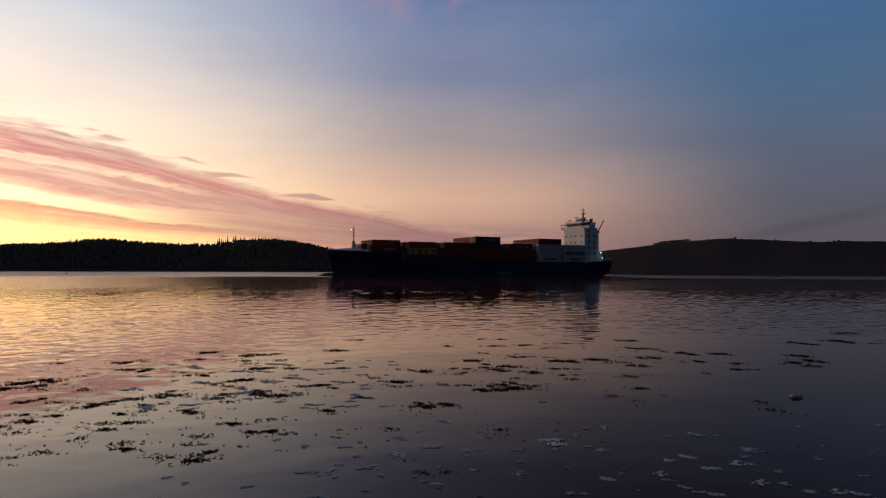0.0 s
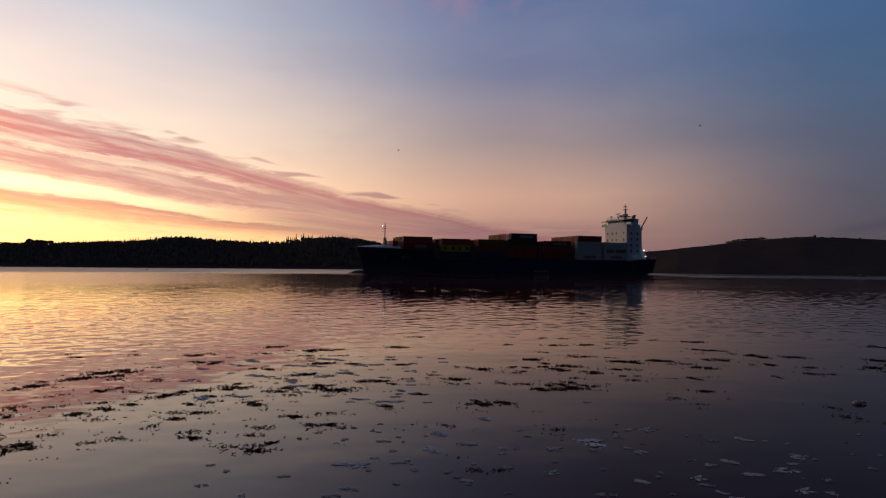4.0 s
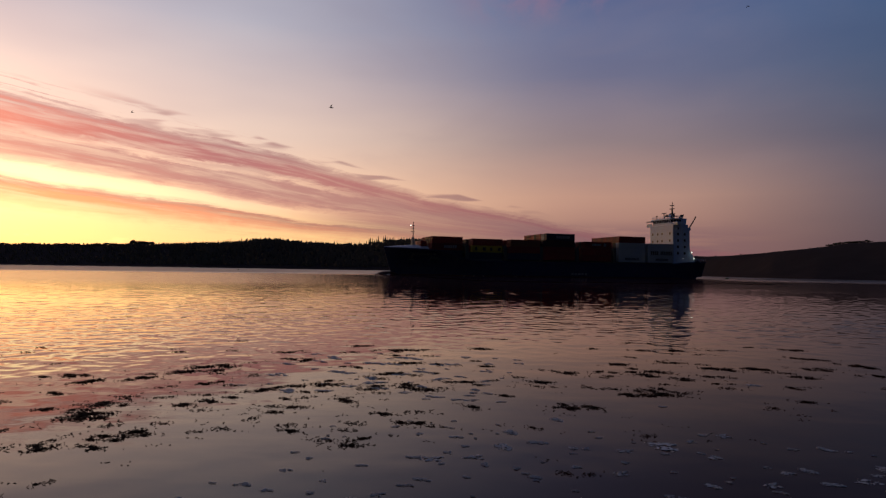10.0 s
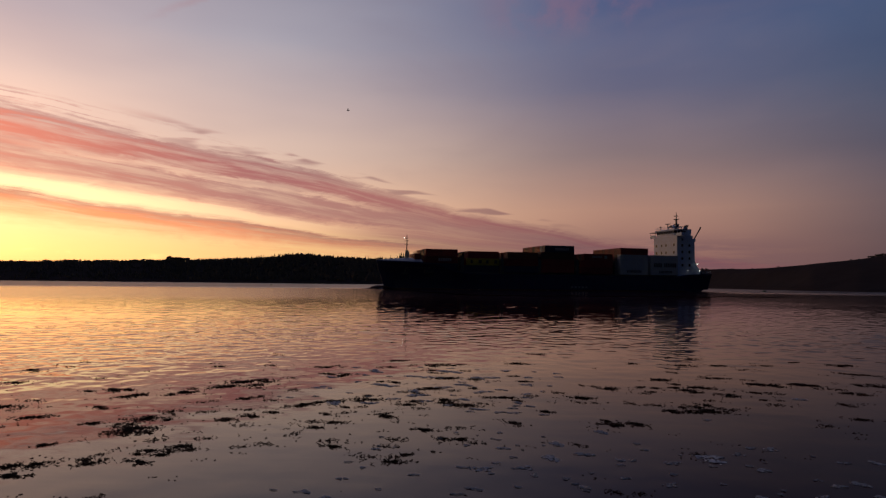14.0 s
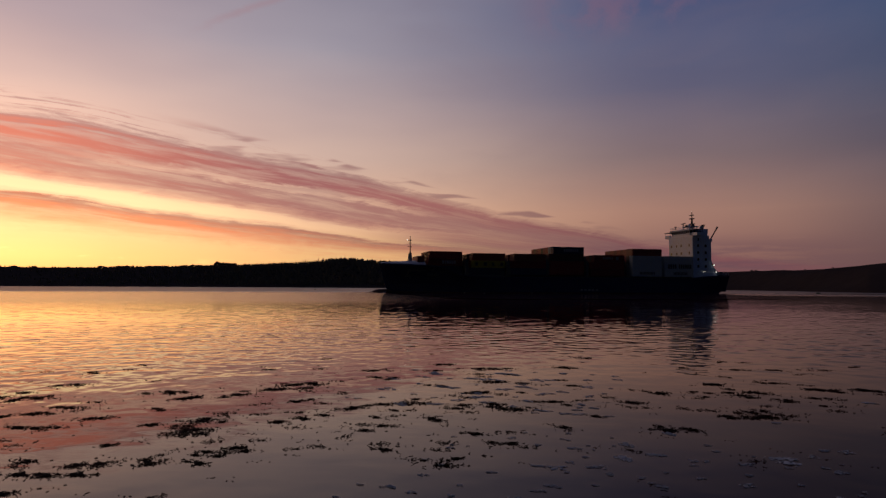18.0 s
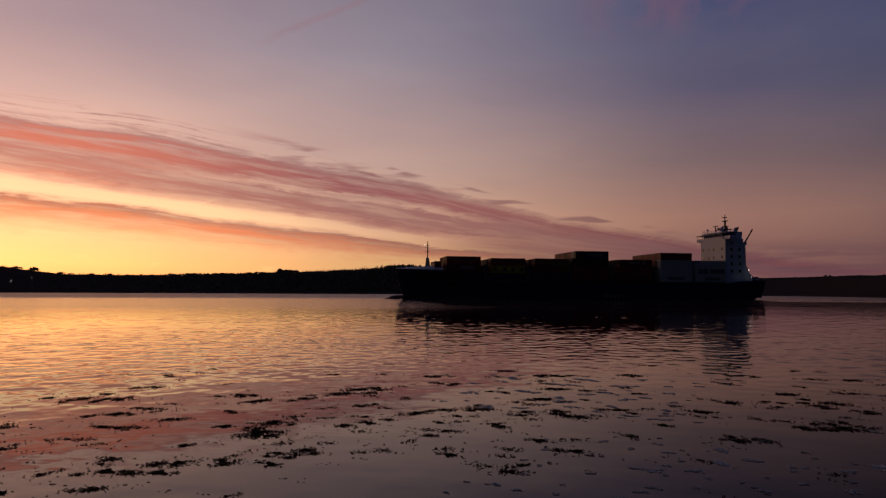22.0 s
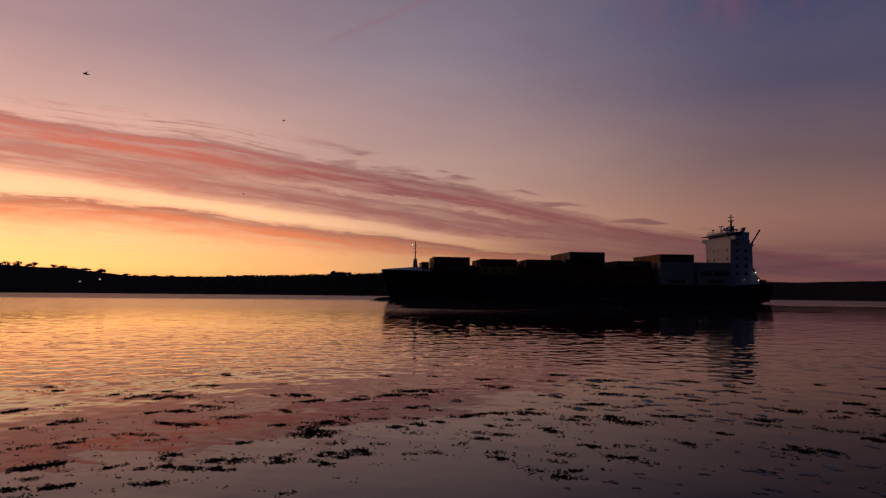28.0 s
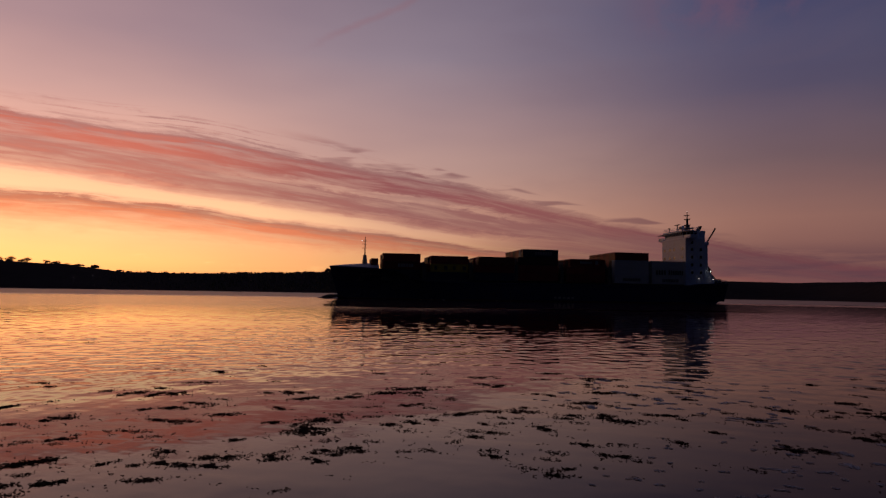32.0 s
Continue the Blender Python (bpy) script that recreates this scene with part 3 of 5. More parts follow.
def trunk_mesh(h, limbs, seed):
    rnd = random.Random(seed)
    bm = bmesh.new()
    tube(bm, (0, 0, -0.06), (0, 0, h), 0.028, 0.008, 6)
    for i in range(limbs):
        a = rnd.uniform(0, 6.283)
        z = h * rnd.uniform(0.45, 0.85)
        tube(bm, (0, 0, z), (0.22 * math.cos(a), 0.22 * math.sin(a), z + 0.2), 0.012, 0.004, 5)
    return to_mesh("trunk", bm, BARK)


def bare_mesh(seed):
    rnd = random.Random(seed)
    bm = bmesh.new()

    def twig(p, d, length, r, depth):
        q = p + d * length
        tube(bm, p, q, r, r * 0.75, 4)
        if depth:
            for i in range(4 if depth > 1 else 3):
                w = (d + Vector((rnd.uniform(-1, 1), rnd.uniform(-1, 1), rnd.uniform(-0.35, 0.5))) * 0.9).normalized()
                twig(q, w, length * rnd.uniform(0.6, 0.9), r * 0.62, depth - 1)
    tube(bm, (0, 0, -0.05), (0, 0, 0.16), 0.055, 0.045, 5)
    for i in range(7):
        a = 6.283 * i / 7 + rnd.uniform(-0.3, 0.3)
        tilt = rnd.uniform(0.25, 0.95)
        twig(Vector((0, 0, 0.12 + 0.02 * i)), Vector((math.sin(tilt) * math.cos(a), math.sin(tilt) * math.sin(a), math.cos(tilt))), 0.27, 0.032, 3)
    return to_mesh("crown", bm, BARK)


CONIFERS = [conifer_mesh(i) for i in range(5)]
BROADS = [broadleaf_mesh(20 + i) for i in range(4)] + [broadleaf_mesh(40, 0.5)]
TRUNKS = [trunk_mesh(0.9, 0, 3), trunk_mesh(0.55, 5, 4)]
BARES = [bare_mesh(60 + i) for i in range(3)]
BARE_TRUNK = trunk_mesh(0.3, 0, 9)


def plant(kind, b, r, h, label, wide=1.0, seed=0):
    rnd = random.Random(seed)
    p = on_land(b, r) - Vector((0, 0, 0.40 * h if kind == "broadleaf_tree" else 0.26 * h if kind == "bare_tree" else 0.0))
    ob = tagged(new(kind), label, "tree", "trees along the far skyline")
    ob.matrix_basis = Matrix.LocRotScale(p, Euler((0, 0, rnd.uniform(0, 6.283))), (h * wide, h * wide, h))
    if kind == "conifer_tree":
        share("trunk", TRUNKS[0], ob, Matrix())
        share("crown", rnd.choice(CONIFERS), ob, Matrix())
    elif kind == "bare_tree":
        share("trunk", BARE_TRUNK, ob, Matrix())
        share("crown", rnd.choice(BARES), ob, Matrix(), "bare winter branches")
    else:
        share("trunk", TRUNKS[1], ob, Matrix())
        share("crown", rnd.choice(BROADS), ob, Matrix())
    return ob


def plant_skyline():
    rnd = random.Random(5)
    b = 10.2
    while b < 36.0:
        hump = 25.0 < b < 28.8
        tall = curve(((10, 4), (13, 7), (17, 8), (17.6, 12), (18.6, 12), (19.2, 8), (24, 6), (29, 7), (36, 5)), b)
        if not hump and rnd.random() < 0.93:
            far = crest_at(b)[0]
            plant("conifer_tree", b, far * rnd.uniform(0.985, 1.01), tall * rnd.uniform(0.6, 1.25),
                  "dark conifer standing against the sky on the ridge", rnd.uniform(0.8, 1.3), rnd.randrange(9999))
        b += rnd.uniform(0.10, 0.26)
    b = 36.0
    while b < 62.5:
        if rnd.random() < 0.55:
            far = crest_at(b)[0]
            plant("broadleaf_tree", b, far * rnd.uniform(0.98, 1.01), rnd.uniform(3.2, 7.2),
                  "low dark hedgerow tree on the ridge", rnd.uniform(1.2, 2.2), rnd.randrange(9999))
        b += rnd.uniform(0.3, 0.8)
    for b, h, w in ((37.5, 16.0, 1.3), (36.9, 15.0, 1.3), (36.3, 11.0, 1.3), (55.4, 11.0, 1.2), (58.0, 10.0, 1.2)):
        plant("broadleaf_tree", b, crest_at(b)[0], h, "spreading flat-topped tree on the ridge", w, int(b * 10))
    for b, h in ((58.6, 9.0), (59.9, 11.5), (60.9, 11.0), (61.6, 9.0), (56.6, 6.0), (57.3, 5.0)):
        plant("bare_tree", b, crest_at(b)[0], h, "bare tree with fine branches on the hilltop", 1.3, int(b * 10))
    b = -33.5
    while b < -1.0:
        p = 0.95 if -20.9 < b < -17.8 else 0.22
        if rnd.random() < p:
            far = crest_at(b)[0]
            plant("broadleaf_tree", b, far * rnd.uniform(0.98, 1.0), rnd.uniform(0.8, 1.5) * (2.9 if p > 0.5 else 1.0) * min(far, 700) / 620,
                  "small windblown tree on the bare hill", rnd.uniform(1.1, 2.0), rnd.randrange(9999))
        b += rnd.uniform(0.12, 0.3) if p > 0.5 else rnd.uniform(0.35, 0.8)
    for b, h in ((-6.3, 4.0), (-6.6, 3.2), (-23.8, 3.6), (-26.7, 2.0), (-29.1, 2.6), (-30.6, 2.4), (-30.9, 2.8)):
        plant("broadleaf_tree", b, crest_at(b)[0], h * min(crest_at(b)[0], 700) / 620, "lone windblown tree on the bare hill", 0.9, int(-b * 10))


plant_skyline()


def make_woods():
    """The wood on the far slopes: spiky clumps joined into one sheet of trees."""
    rnd = random.Random(11)
    pts, faces = [], []
    for i in range(19000):
        b = rnd.uniform(-66, 70)
        if rnd.random() > ease(8, 11, b) * (1 - ease(30, 60, b)):
            continue
        d, far = shore_at(b), crest_at(b)[0]
        k = rnd.uniform(0.06, 0.93)
        p = on_land(b, d + k * (far - d))
        h = rnd.uniform(3.5, 7.5) * curve(((8, 1.0), (31, 1.0), (40, 0.6), (58, 0.35)), b) * (1 - 0.5 * ease(0.75, 0.95, k))
        r = h * rnd.uniform(0.28, 0.5)
        base = len(pts)
        n = 6
        for q in range(n):
            a = 6.283 * q / n + rnd.uniform(-0.3, 0.3)
            pts.append((p.x + r * math.cos(a), p.y + r * math.sin(a), p.z - 0.5 + rnd.uniform(0, 0.25) * h))
        for q in range(n):
            a = 6.283 * q / n + rnd.uniform(-0.3, 0.3)
            pts.append((p.x + 0.6 * r * math.cos(a), p.y + 0.6 * r * math.sin(a), p.z + h * rnd.uniform(0.45, 0.7)))
        pts.append((p.x, p.y, p.z + h))
        for q in range(n):
            w = (q + 1) % n
            faces.append((base + q, base + w, base + n + w, base + n + q))
            faces.append((base + n + q, base + n + w, base + 2 * n))
    me = bpy.data.meshes.new("woodland")
    me.from_pydata(pts, [], faces)
    me.materials.append(NEEDLES)
    tagged(new("woodland", me), "dark woodland covering the far slopes", "woods", kind="stuff")


make_woods()


def hill_lamp(b, lift, name):
    far, d = crest_at(b)[0], shore_at(b)
    want = radians(lift)
    r = d
    while r < far and math.atan2(land_height(b, r) + 3.0 - EYE, r) < want:
        r += 3.0
    p = on_land(b, r)
    ob = tagged(new(name), "lit lamp on a post on the dark hillside", "lamp", "lamps on the far hill")
    ob.matrix_basis = Matrix.Translation(p)
    bm = bmesh.new()
    tube(bm, (0, 0, -0.5), (0, 0, 5.2), 0.08, 0.06)
    tube(bm, (0, 0, 5.2), (0, -0.9, 5.5), 0.05)
    part("post", bm, STEEL, ob)
    part("lantern", ball(bmesh.new(), (0, -0.95, 5.3), 0.34, 1, 1, 0.8), HOUSE_LAMP, ob, "glowing lantern")


hill_lamp(55.5, 0.78, "street_lamp")
hill_lamp(56.8, 0.55, "street_lamp")


# ---------------------------------------------------------------- container ship
SHIP = tagged(new("container_ship"), "loaded dark blue feeder container ship with white deckhouse aft", "ship")

DECK_HALF = ((-30.5, 9.6), (-24, 11.1), (-14, 11.5), (70, 11.5), (80, 10.9), (88, 9.2), (95, 6.8), (101, 4.1), (105, 1.7), (107, 0.25))
WATER_HALF = ((-30.5, 6.5), (-24, 8.8), (-14, 10.9), (0, 11.5), (60, 11.5), (72, 10.2), (82, 7.4), (90, 4.7), (96, 2.5), (101, 0.8), (107, 0.15))
DECK_TOP = ((-30.5, 7.3), (-20, 7.0), (-14, 6.0), (72, 6.0), (80, 7.0), (85, 9.6), (92, 10.0), (107, 10.7))


def hull_ring(x):
    hb, wb, top = curve(DECK_HALF, x), curve(WATER_HALF, x), curve(DECK_TOP, x)
    rake = ease(96, 107, x)
    foot = -1.2 if x > -26 else 0.9
    half = []
    for k in (0.0, 0.18, 0.4, 0.62, 0.82, 1.0):
        z = foot + (top - foot) * k
        w = min(1.0, max(0.0, z / top))
        b = wb + (hb - wb) * (w ** (1.0 + 1.2 * ease(70, 95, x)))
        half.append((b, z))
    ring = [(x - rake * 3.3 * (1 - max(0, z) / top), b, z) for b, z in half]
    return ring + [(px, -b, z) for (px, b, z) in reversed(ring)]


def make_hull():
    xs = [-30.5, -28, -24, -19, -14, -5, 10, 30, 50, 62, 70, 75, 80, 83, 86, 89, 92, 95, 98, 101, 103, 105, 106.2, 107]
    bm = loft(bmesh.new(), [hull_ring(x) for x in xs])
    part("hull", bm, HULL, SHIP, smooth=False)
    # red boot-topping, a little proud of the sides at the waterline
    bm = bmesh.new()
    rings = []
    for x in xs[3:-3]:
        r = hull_ring(x)
        b = curve(WATER_HALF, x) + 0.03
        p = x - ease(96, 107, x) * 3.0
        rings.append([(p, b, -0.5), (p, b + 0.02, 0.45), (p, b - 0.4, 0.45), (p, b - 0.4, -0.5)])
    loft(bm, rings, close=True)
    part("boot_topping", bm, BOOT, SHIP, "red painted band at the waterline")
    # rubbing strake and bulwark rail
    for s in (1, -1):
        bm = bmesh.new()
        loft(bm, [[(x, s * (curve(DECK_HALF, x) + 0.02), curve(DECK_TOP, x) - 0.55), (x, s * (curve(DECK_HALF, x) + 0.14), curve(DECK_TOP, x) - 0.48),
                   (x, s * (curve(DECK_HALF, x) + 0.14), curve(DECK_TOP, x) - 0.28), (x, s * (curve(DECK_HALF, x) + 0.02), curve(DECK_TOP, x) - 0.2)] for x in xs[:-2]], close=True)
        part("rubbing_strake", bm, HULL, SHIP)
    # bulb and the water heaped up before it
    bm = ball(bmesh.new(), (105.4, 0, -0.2), 1.0, 4.3, 1.5, 1.6, 20)
    part("bulbous_bow", bm, BOOT, SHIP, "dark bulb just breaking the water", smooth=True)
    # pale sloping cover over the foredeck
    bm = bmesh.new()
    loft(bm, [[(x, s * (curve(DECK_HALF, x) - 0.05) * w, curve(DECK_TOP, x) + lift * k) for s, w, k in
               ((1, 1, 0.0), (1, 0.97, 0.18), (1, 0.5, 0.8), (1, 0.0, 1.0), (-1, 0.5, 0.8), (-1, 0.97, 0.18), (-1, 1, 0.0))]
              for x, lift in ((91.0, 1.95), (94, 1.75), (98, 1.3), (102, 0.8), (105, 0.4), (106.7, 0.12))])
    part("foredeck_cover", bm, PALE_DECK, SHIP, "pale grey sloping foredeck cover")
    # breakwater and hatch coaming
    bm = bmesh.new()
    box(bm, 91.2, 93.6, -5.2, 5.2, 9.6, 13.3, 0.12)
    part("deck_house_forward", bm, BOX["maroon"], SHIP, "dark red store house before the containers")
    bm = bmesh.new()
    box(bm, -13.6, 76, -10.4, 10.4, 5.6, 6.55, 0.1)
    part("hatch_coaming", bm, STEEL, SHIP)
    bm = bmesh.new()
    box(bm, 77, 90.2, -7.6, 7.6, 6.0, 7.15, 0.1)
    part("hatch_coaming", bm, STEEL, SHIP)
    # hull lettering as plain bars, and a draught mark
    for s in (1, -1):
        bm = bmesh.new()
        for i in range(7):
            x = 96.0 - i * 1.25
            w = 8.0 / curve(DECK_TOP, x)
            y = s * (curve(WATER_HALF, x) + (curve(DECK_HALF, x) - curve(WATER_HALF, x)) * w ** (1.0 + 1.2 * ease(70, 95, x)))
            box(bm, x - 0.4, x + 0.4, y - 0.22, y + 0.22, 7.7, 8.5)
        tagged(part("name_bars", bm, STEEL, SHIP, "plain grey bars of lettering on the bow"), kind="stuff")
    bm = bmesh.new()
    for i in range(5):
        x = 33.0 - i * 1.5
        box(bm, x - 0.45, x + 0.45, 11.45, 11.56, 1.0, 1.7)
    tagged(part("hull_lettering", bm, BOX["grey"], SHIP, "faint pale bars of lettering amidships"), kind="stuff")
    # anchor in its pocket
    bm = bmesh.new()
    tube(bm, (97.2, 5.5, 6.0), (97.0, 5.9, 7.6), 0.18)
    box(bm, 96.2, 98.2, 5.3, 5.75, 5.7, 6.1, 0.08)
    part("anchor", bm, STEEL, SHIP)


make_hull()


def rail(points, posts, parent, mat):
    """Two bars on stanchions along a line."""
    bm = bmesh.new()
    for a, b in zip(points, points[1:]):
        for z in (0.55, 1.05):
            tube(bm, Vector(a) + Vector((0, 0, z)), Vector(b) + Vector((0, 0, z)), 0.035, n=5)
        n = max(1, posts)
        for i in range(n + 1):
            p = Vector(a).lerp(Vector(b), i / n)
            tube(bm, p, p + Vector((0, 0, 1.08)), 0.035, n=5)
    return part("railing", bm, mat, parent)


def container_mesh(colour, length, ribs):
    """A steel box: corner posts, top and bottom rails, sunk corrugated panels, and doors with locking bars at one end."""
    L, W, H = length, 2.438, 2.591
    bm = bmesh.new()
    e = 0.14
    box(bm, 0.04, L - 0.04, 0.05, W - 0.05, 0.06, H - 0.05)
    for x in (0, L - e):
        for y in (0, W - e):
            box(bm, x, x + e, y, y + e, 0, H)
    for y in (0, W - e):
        box(bm, e, L - e, y, y + e, 0, 0.16)
        box(bm, e, L - e, y, y + e * 0.8, H - 0.12, H - 0.01)
    for x in (0, L - e):
        box(bm, x, x + e, e, W - e, 0, 0.14)
        box(bm, x, x + e, e, W - e, H - 0.12, H - 0.01)
    for y0, y1 in ((0.012, 0.05), (W - 0.05, W - 0.012)):
        for i in range(ribs):
            x = e + 0.1 + (L - 2 * e - 0.2) * (i + 0.5) / ribs
            w = (L - 2 * e) / ribs * 0.28
            box(bm, x - w, x + w, y0, y1, 0.18, H - 0.14)
    for i in range(5):
        y = e + 0.12 + (W - 2 * e - 0.24) * (i + 0.5) / 5
        box(bm, L - 0.045, L - 0.005, y - 0.11, y + 0.11, 0.16, H - 0.14)
    for y in (0.55, 0.95, 1.5, 1.9):
        tube(bm, (-0.01, y, 0.1), (-0.01, y, H - 0.1), 0.03, n=5)
    return to_mesh("container", bm, BOX[colour])


BOXES = {}


def container(colour, x, y, z, length=12.192):
    key = (colour, length)
    if key not in BOXES:
        BOXES[key] = container_mesh(colour, length, 14 if length > 8 else 8)
    words = {"white": "white shipping container", "grey": "grey shipping container", "yellow": "yellow shipping container",
             "blue": "blue shipping container", "orange": "orange shipping container"}.get(colour, "dark red shipping container")
    return share("container", BOXES[key], SHIP, Matrix.Translation((x, y, z)), words)


def bars(ob, length, runs, mat, label):
    """Unreadable lettering on the near side of a container, as bars."""
    bm = bmesh.new()
    for x0, x1, z0, z1, n in runs:
        for i in range(n):
            a = x0 + (x1 - x0) * i / n
            b = a + (x1 - x0) / n * 0.72
            box(bm, a, b, 2.43, 2.446, z0, z1)
    tagged(part("lettering", bm, mat, ob, label), kind="stuff")


def load_containers():
    rnd = random.Random(3)
    dark = ("maroon", "maroon", "red", "brown", "blue", "maroon", "brown", "orange")
    # start, rows across, tiers, height of the hatch
    bays = ((77.6, 6, 3, 7.15), (62.2, 8, 3, 6.55), (46.9, 9, 3, 6.55), (32.0, 9, 4, 6.75), (15.6, 9, 3, 6.55), (0.0, 9, 4, 6.55), (-13.4, 9, 3, 6.55))
    for bay, (x, rows, tiers, base) in enumerate(bays):
        pitch = 2.53
        for r in range(rows):
            y = (r - rows / 2) * pitch + 0.045
            port = r == rows - 1
            for t in range(tiers):
                lone = bay in (1, 2, 4) and t == tiers - 1 and r in ((0, 5) if bay == 1 else (2, 6) if bay == 2 else (3,))
                if lone and not port:
                    continue
                if not (port or r == 0 or t >= tiers - 2 or bay in (0, 3, 5)):
                    continue
                z = base + t * 2.62
                colour = rnd.choice(dark)
                twin = False
                if port:
                    if bay == 5:
                        colour = ("white", "white", "white", "maroon")[t]
                    elif bay == 6:
                        colour = "white"
                    elif bay == 1:
                        colour, twin = ("blue", "yellow", "red")[t], t == 1
                    elif bay == 3:
                        colour = ("maroon", "maroon", "brown", "blue")[t]
                    elif bay == 4:
                        colour = ("maroon", "red", "maroon")[t]
                    elif bay == 0:
                        colour = ("blue", "maroon", "red")[t]
                    else:
                        colour = ("blue", "maroon", "orange")[t]
                elif bay == 3 and t == 3:
                    colour = ("red", "orange", "maroon", "red", "brown", "maroon", "red", "grey")[r % 8]
                elif bay == 5 and t == 3:
                    colour = ("red", "maroon", "red", "maroon")[r % 4]
                elif bay == 6:
                    colour = rnd.choice(("maroon", "grey", "blue", "maroon"))
                if twin:
                    for dx in (0.0, 6.13):
                        c = container(colour, x + dx, y, z, 6.058)
                        bars(c, 6.058, ((0.7, 2.3, 0.7, 1.9, 1), (4.2, 5.3, 0.7, 1.9, 1)), BLACK, "dark square marks")
                else:
                    c = container(colour, x, y, z, 13.716 if bay in (1, 2, 3, 4) and t < tiers - 1 else 12.192)
                    if port and bay == 5 and t == 0:
                        bars(c, 12, ((3.0, 9.5, 0.75, 1.75, 11),), STEEL, "dark bars of lettering")
                    if port and bay == 6 and t == 0:
                        bars(c, 12, ((2.6, 8.6, 0.7, 1.7, 10),), STEEL, "dark bars of lettering")
                    if port and bay == 6 and t == 1:
                        bars(c, 12, ((0.8, 6.4, 0.5, 2.1, 7), (7.2, 11.0, 0.5, 2.1, 4)), BLACK, "large dark bars of lettering")
                    if port and bay == 0 and t == 1:
                        bars(c, 12, ((2.4, 7.6, 0.8, 1.9, 6),), BOX["grey"], "pale bars of lettering")
                    if port and bay == 4 and t == 2:
                        bars(c, 12, ((2.4, 4.0, 0.8, 2.0, 1), (4.6, 9.0, 1.0, 1.8, 6)), DECK, "pale mark and bars of lettering")
                    if port and bay == 3 and t == 3:
                        bars(c, 12, ((2.2, 8.2, 0.7, 1.8, 7),), DECK, "pale bars of lettering")
    # lashing frames between the bays
    for x in (13.9, 30.6, 46.2, 61.3, 76.8):
        bm = bmesh.new()
        for i in range(10):
            y = -10.8 + i * 2.4
            box(bm, x - 0.18, x + 0.18, y - 0.12, y + 0.12, 6.2, 12.4)
        for z in (9.0, 11.6):
            box(bm, x - 0.35, x + 0.35, -11.0, 11.0, z, z + 0.18)
        # solid end boxes, added to hide the lit container ends from the camera
        for s in (-1, 1):
            box(bm, x - 0.62, x + 0.62, s * 10.6 - 0.5, s * 10.6 + 0.5, 6.2, 11.6, 0.05)
        part("lashing_bridge", bm, STEEL, SHIP)


load_containers()


